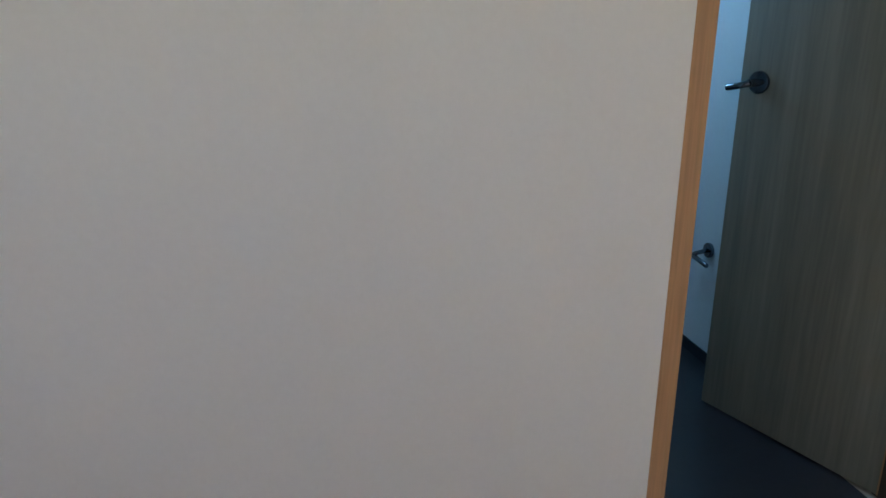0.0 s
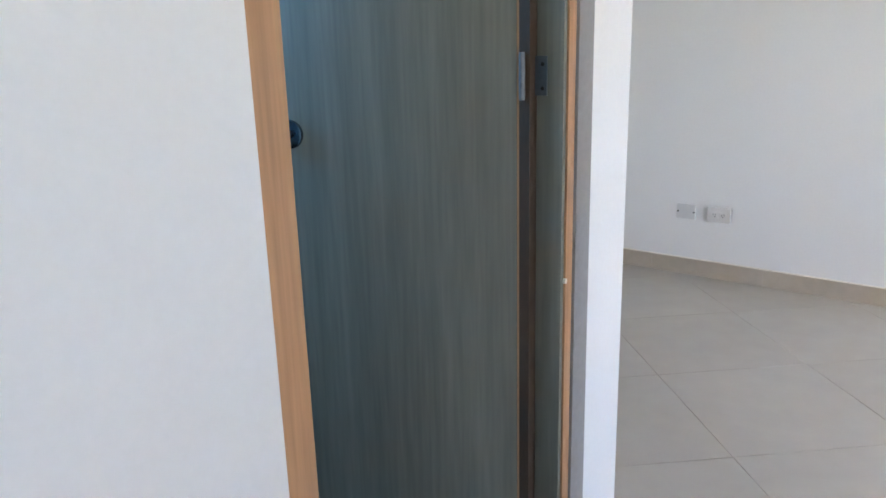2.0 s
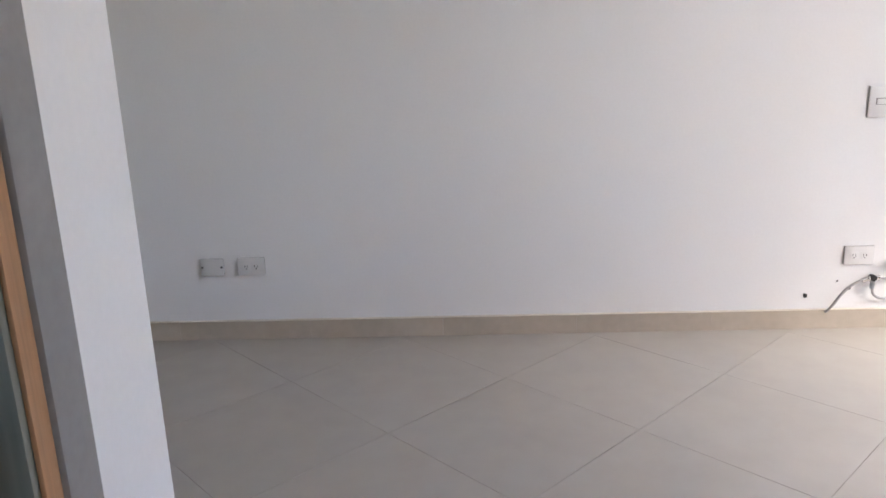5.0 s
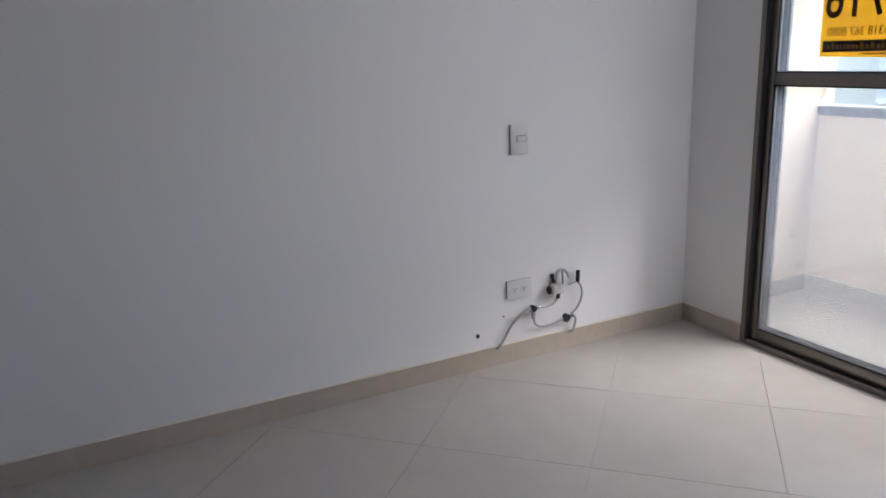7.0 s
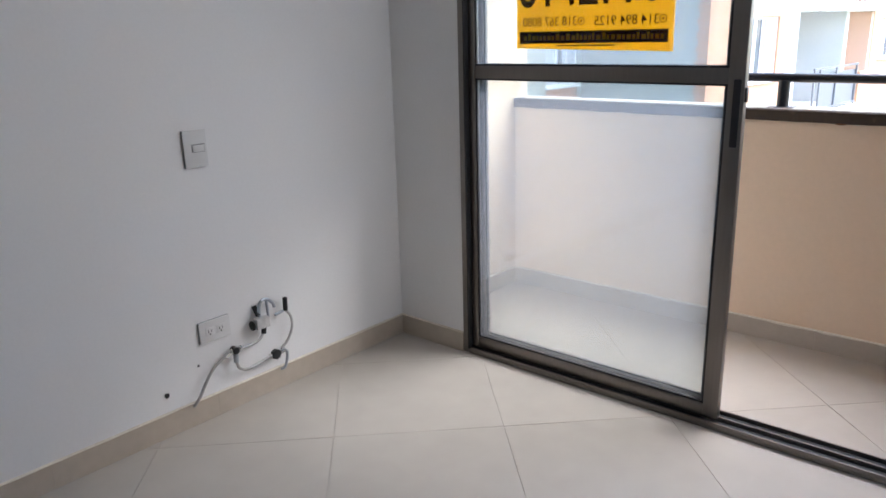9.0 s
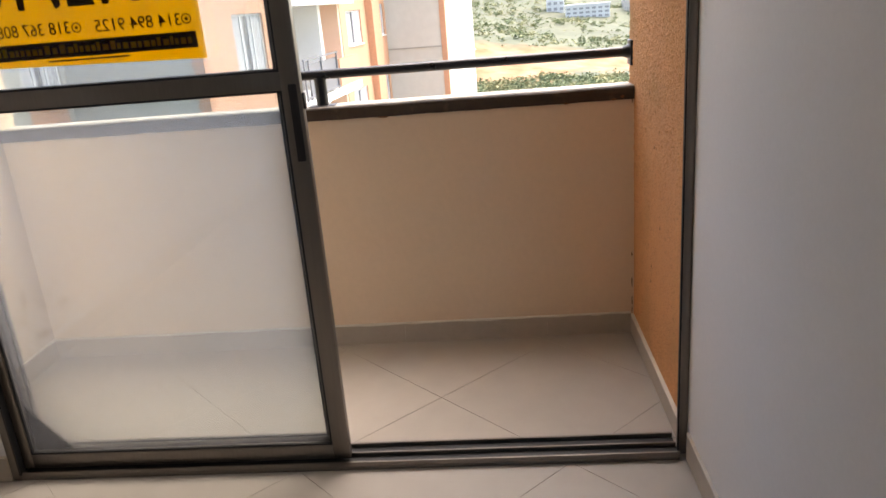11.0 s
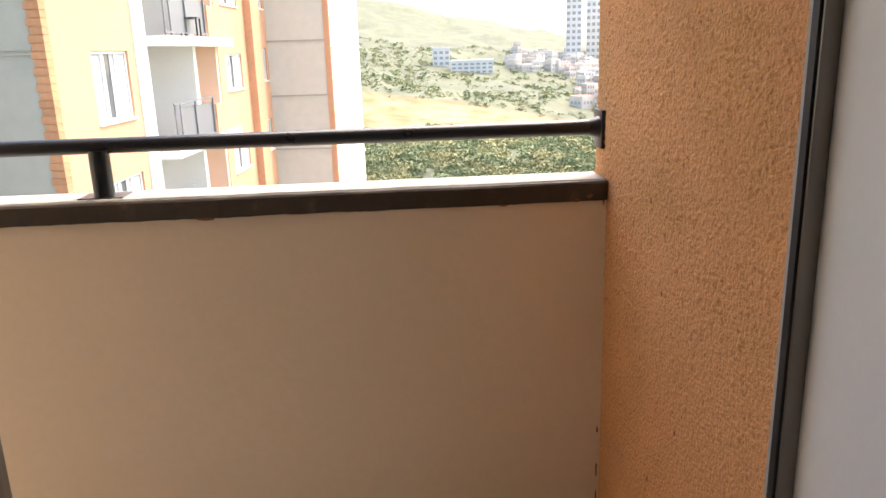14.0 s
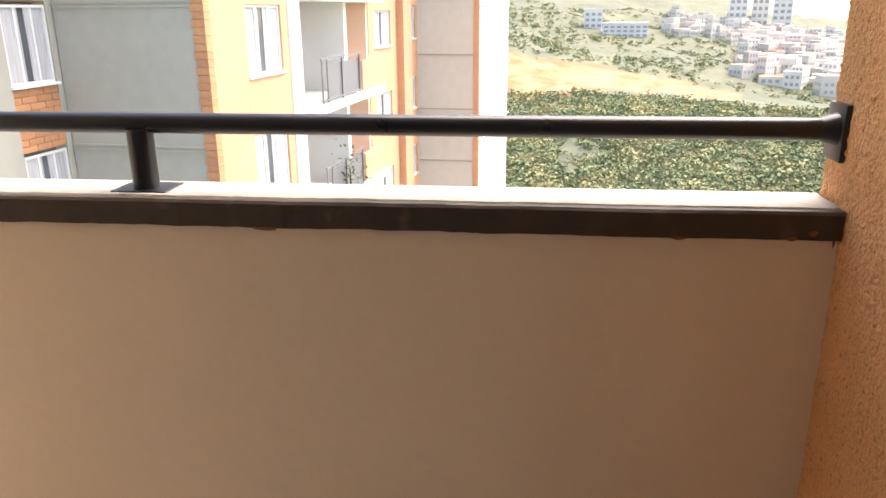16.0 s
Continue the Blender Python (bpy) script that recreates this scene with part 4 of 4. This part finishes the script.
                        box_part("brick", (u0, 3.325, zb + G), (u1, 3.362, zb + 0.122 + G), M_BRICK, spandrel)
    # toothed brick corner of the facade
    quoin = wall("quoin", (0.004, 0.004, -30), (0.22, 0.25, top + 0.6), M_MORTAR, "toothed brick corner")
    whole = tooth = None
    for r in range(84):
        z = -6.9 + 0.15 * r
        w = 0.275 if r % 2 else 0.235
        me = whole if r % 2 else tooth
        if me is None:
            bm = bmesh.new()
            box_bm(bm, (-0.02, -0.012, 0), (0.215, w, 0.135))
            me = mesh_of("brick", bm, M_BRICK)
            if r % 2:
                whole = me
            else:
                tooth = me
        b = new("brick", me)
        b.parent, b.location = quoin, (0, 0, z + G)
    return e


building = apartment_building()


def facade_chair():
    """A chair on a balcony of the building opposite."""
    e = thing("terrace_chair", "dark terrace chair on the opposite balcony", "chair", (20.6, 2.85, BAND + 0.30))
    for x in (0, 0.42):
        for y in (0, 0.42):
            box_part("leg", (x, y, 0.0), (x + 0.04, y + 0.04, 0.45), M_BLACKMETAL, e)
    box_part("seat", (-0.01, -0.01, 0.45), (0.47, 0.47, 0.49), M_BLACKMETAL, e)
    box_part("backrest", (-0.01, 0.42, 0.5), (0.47, 0.47, 0.95), M_BLACKMETAL, e)


facade_chair()


def balcony_plant():
    """A potted plant on a lower balcony of the building opposite."""
    rnd = random.Random(8)
    e = thing("potted_plant", "dark green potted plant on the opposite balcony", "plant", (20.3, 2.95, BAND - 2 * STOREY + 0.30))
    bm = bmesh.new()
    cyl_bm(bm, (0, 0, 0), (0, 0, 0.4), 0.16, 14, r2=0.21)
    part("pot", bm, M_FACADE, e, "terracotta pot", True)
    bm = bmesh.new()
    for k in range(90):
        c = Vector((rnd.gauss(0, 0.22), rnd.gauss(0, 0.22), 0.9 + rnd.gauss(0, 0.32)))
        d = Vector((rnd.uniform(-1, 1), rnd.uniform(-1, 1), rnd.uniform(-0.6, 1))).normalized() * rnd.uniform(0.1, 0.2)
        w = d.cross(Vector((0.3, 0.5, 0.8))).normalized() * 0.04
        bm.faces.new([bm.verts.new(p) for p in (c, c + d * 0.5 + w, c + d, c + d * 0.5 - w)])
    part("leaves", bm, M_LEAF, e, "dark green leaves")
    bm = bmesh.new()
    cyl_bm(bm, (0, 0, 0.38), (0.03, 0.02, 1.0), 0.025, 8, r2=0.012)
    part("stem", bm, M_SLOT, e)


balcony_plant()


# ---- ground and hillside ----
def height(r, az):
    """Ground height at distance r and bearing az (degrees, left of the balcony's axis positive)."""
    a = max(-26.0, min(8.0, az))
    rs = (0, 60, 150, 230, 300, 450, 900, 1500, 4500)
    el = (None, None, -13.2, -6.9, -2.8 + 0.155 * (a - 0.9), -1.2 + 0.10 * a, 1.3 + 0.11 * a, 3.8 + 0.25 * a, -1.0)
    zs = [-30, -30] + [1.3 + math.tan(radians(v)) * q for v, q in zip(el[2:], rs[2:])]
    z = float(np.interp(r, rs, zs))
    if r > 70:
        x, y = r * math.cos(radians(az)), r * math.sin(radians(az))
        z += min(1.0, (r - 70) / 80) * (0.010 * r * noise.noise((x / 60, y / 60, 0)) + 0.003 * r * noise.noise((x / 14, y / 14, 2)))
    return z


def ground():
    rings = [1, 12, 30, 50] + list(np.linspace(65, 220, 34)) + list(np.linspace(224, 320, 50)) + list(np.geomspace(330, 4500, 40))
    azs = list(np.linspace(-26, 6, 150)) + list(np.linspace(8, 332, 82))
    co, mask = [], []
    for r in rings:
        for a in azs:
            b = a if a <= 180 else a - 360
            co.append((r * math.cos(radians(a)), r * math.sin(radians(a)), height(r, b)))
            t = (r - 232) / 64
            wob = 0.45 * noise.noise((a * 0.45, r * 0.03, 5)) + 0.40 * noise.noise((a * 1.7, r * 0.09, 1))
            inside = min(t - 0.12 + wob + 0.03 * (b + 6), 1.02 - t + 0.1 * wob, (b + 15.6) * 0.35, (4 - b) * 0.5)
            if b < -4 and t < 0.55 + wob:
                inside -= 0.25
            mask.append(max(0.0, min(1.0, inside * 7 + 0.4)))
    n = len(azs)
    faces = [(i * n + j, (i + 1) * n + j, (i + 1) * n + (j + 1) % n, i * n + (j + 1) % n) for i in range(len(rings) - 1) for j in range(n)]
    faces.append(tuple(range(n)))
    me = bpy.data.meshes.new("ground")
    me.from_pydata(co, [], faces)
    me.attributes.new("bare_earth", "FLOAT", "POINT").data.foreach_set("value", mask)
    me.materials.append(M_HILL)
    me.shade_smooth()
    return tagged(new("ground", me), "green hillside with a bare strip of orange earth", "ground", kind="structure"), mask


ground()


def scrub():
    """Low bushes all over the slope, every one a loose clump of leafy sprays."""
    rnd = random.Random(11)
    rng = np.random.default_rng(11)
    shapes = []
    for s in range(12):
        count = 46
        mid = rng.normal(0, 1, (count, 3)) * (0.42, 0.42, 0.30) + (0, 0, 0.35)
        u = rng.normal(0, 1, (count, 3))
        u /= np.linalg.norm(u, axis=1)[:, None]
        v = np.cross(u, rng.normal(0, 1, (count, 3)))
        v /= np.linalg.norm(v, axis=1)[:, None]
        a, b = rng.uniform(0.10, 0.24, (count, 1)), rng.uniform(0.08, 0.18, (count, 1))
        shapes.append(np.stack([mid + u * a, mid + v * b + u * 0.3 * a, mid - u * a, mid - v * b], axis=1).reshape(-1, 3))
    quad = np.arange(46 * 4).reshape(46, 4)
    cos, quads, at = [], [], 0
    for i in range(19000):
        r, a = (rnd.uniform(95, 245), rnd.uniform(-25, 4)) if i < 15500 else (rnd.uniform(296, 700), rnd.uniform(-24, 3))
        if noise.noise((r * 0.02, a * 0.25, 9)) + 0.4 * noise.noise((r * 0.09, a * 0.9, 4)) < -0.36:
            continue
        size = (0.55 + 2.0 * rnd.random() ** 4) * (1 if i < 15500 else 1.3)
        w = rnd.uniform(0, 6.28)
        c = shapes[rnd.randrange(12)] * np.array([size * rnd.uniform(0.8, 1.4), size * rnd.uniform(0.8, 1.4), size * rnd.uniform(0.6, 1.0)])
        c = c @ np.array([[math.cos(w), math.sin(w), 0], [-math.sin(w), math.cos(w), 0], [0, 0, 1]])
        x, y = r * math.cos(radians(a)), r * math.sin(radians(a))
        cos.append(c + np.array([x, y, height(r, a)]))
        quads.append(quad + at)
        at += len(c)
    me = bpy.data.meshes.new("scrub_bushes")
    me.from_pydata(np.concatenate(cos).tolist(), [], np.concatenate(quads).tolist())
    me.materials.append(M_LEAF)
    tagged(new("scrub_bushes", me), "green scrub bushes scattered over the slope", "bushes", kind="stuff")


scrub()


def town():
    """Small pale houses and flats far off on the slope, with rows of windows and some tiled roofs."""
    rnd = random.Random(5)
    cos, quads, mats = [], [], []

    def quad(points, m):
        quads.append(tuple(range(len(cos), len(cos) + 4)))
        cos.extend(points)
        mats.append(m)

    def block(x, y, z, w, d, h, turn):
        c, s = math.cos(turn), math.sin(turn)

        def at(a, b, e):
            return (x + a * c - b * s, y + a * s + b * c, z + e)

        ring = [(-w / 2, -d / 2), (w / 2, -d / 2), (w / 2, d / 2), (-w / 2, d / 2)]
        quad([at(*p, h) for p in ring], 1 if rnd.random() < 0.4 else 0)
        for k in range(4):
            p, q = ring[k], ring[(k + 1) % 4]
            quad([at(*p, -2.0), at(*q, -2.0), at(*q, h), at(*p, h)], 0)
            out = ((p[0] + q[0]) * 0.012, (p[1] + q[1]) * 0.012)
            for f in range(int(h / 2.7)):
                for u in (0.14, 0.42, 0.70):
                    m = [(p[0] + (q[0] - p[0]) * v + out[0], p[1] + (q[1] - p[1]) * v + out[1]) for v in (u, u + 0.16)]
                    e = 0.9 + 2.7 * f
                    quad([at(*m[0], e), at(*m[1], e), at(*m[1], e + 1.2), at(*m[0], e + 1.2)], 2)

    for i in range(330):
        r, a = rnd.uniform(320, 620), rnd.uniform(-23, -15.2)
        if rnd.random() < 0.3:
            r, a = rnd.uniform(480, 720), rnd.uniform(-16, -10)
        block(r * math.cos(radians(a)), r * math.sin(radians(a)), height(r, a), rnd.uniform(4, 9), rnd.uniform(4, 9), rnd.uniform(3, 8.5), rnd.uniform(0, 1.5))
    me = bpy.data.meshes.new("town_houses")
    me.from_pydata(cos, [], quads)
    for m in (M_TOWN, M_BRICK, M_FARWIN):
        me.materials.append(m)
    me.polygons.foreach_set("material_index", mats)
    tagged(new("town_houses", me), "pale houses of a distant town on the slope", "houses", kind="stuff")


town()


def far_block(az, r, wide, deep, high, floors, name, label, bays):
    """A distant block with window bands on every storey."""
    a = radians(az)
    e = thing(name, label, "building", (r * math.cos(a), r * math.sin(a), height(r, az) - 3))
    e.rotation_euler = (0, 0, a)
    box_part("wall", (0, -wide / 2, 0), (deep, wide / 2, high), M_TOWER, e)
    box_part("roof", (-0.5, -wide / 2 - 0.5, high), (deep + 0.5, wide / 2 + 0.5, high + 0.8), M_TOWER, e)
    for f in range(floors):
        z = 4 + (high - 4) * f / floors
        for b in range(bays):
            y0 = -wide / 2 + wide * (b + 0.2) / bays
            box_part("window", (-0.3, y0, z), (-0.02, y0 + wide * 0.6 / bays, z + (high - 4) / floors * 0.5), M_FARWIN, e)


far_block(-14.6, 640, 13, 16, 62, 12, "far_tower", "pale distant tower block on the slope", 3)
far_block(-16.0, 690, 13, 16, 70, 12, "far_tower", "pale distant tower block on the slope", 3)
far_block(-17.4, 660, 14, 16, 60, 12, "far_tower", "pale distant tower block on the slope", 3)
far_block(-7.2, 470, 26, 12, 11, 3, "long_building", "long white low building on the hill", 7)
far_block(-4.9, 490, 11, 12, 14, 3, "long_building", "white low building on the hill", 3)


# ---- floor tiles, laid on the diagonal ----
def clip(poly, x0, y0, x1, y1):
    for axis, bound, sign in ((0, x0, 1), (0, x1, -1), (1, y0, 1), (1, y1, -1)):
        out = []
        for i, p in enumerate(poly):
            q = poly[(i + 1) % len(poly)]
            dp, dq = sign * (p[axis] - bound), sign * (q[axis] - bound)
            if dp >= 0:
                out.append(p)
            if (dp >= 0) != (dq >= 0):
                t = dp / (dp - dq)
                out.append((p[0] + (q[0] - p[0]) * t, p[1] + (q[1] - p[1]) * t))
        poly = out
        if len(poly) < 3:
            return []
    return poly


def lay_tiles(parent, areas):
    step, joint = 0.60 * math.sqrt(2), 0.0021 * math.sqrt(2)
    for i in range(-9, 10):
        for j in range(-12, 10):
            s0, t0 = 0.470 + step * i, -3.010 + step * j
            s1, t1 = s0 + step - joint, t0 + step - joint
            # s = x - y, t = x + y
            diamond = [((s + t) / 2, (t - s) / 2) for s, t in ((s0, t0), (s1, t0), (s1, t1), (s0, t1))]
            for area in areas:
                poly = clip(diamond, *area)
                if len(poly) < 3:
                    continue
                size = abs(sum(p[0] * q[1] - q[0] * p[1] for p, q in zip(poly, poly[1:] + poly[:1]))) / 2
                if size < 1e-4:
                    continue
                bm = bmesh.new()
                up = 0.0003 * noise.noise((i * 3.1, j * 2.7, 0))
                hi = [bm.verts.new((x, y, up)) for x, y in poly]
                lo = [bm.verts.new((x, y, -0.0021)) for x, y in poly]
                bm.faces.new(hi)
                for k in range(len(poly)):
                    bm.faces.new((hi[k], lo[k], lo[(k + 1) % len(poly)], hi[(k + 1) % len(poly)]))
                part("tile", bm, M_TILE, parent)


lay_tiles(floor, [(FAR_X, STRIP_Y, -0.004, 0), (BACK_X, SIDE_Y, -0.004, STRIP_Y), (BATH_X, BACK_Y, BACK_X, STRIP_Y), (BACK_X, BACK_Y, -0.004, SIDE_Y - 0.2)])
lay_tiles(floor_balcony, [(0.117, SIDE_Y, 0.913, 0)])
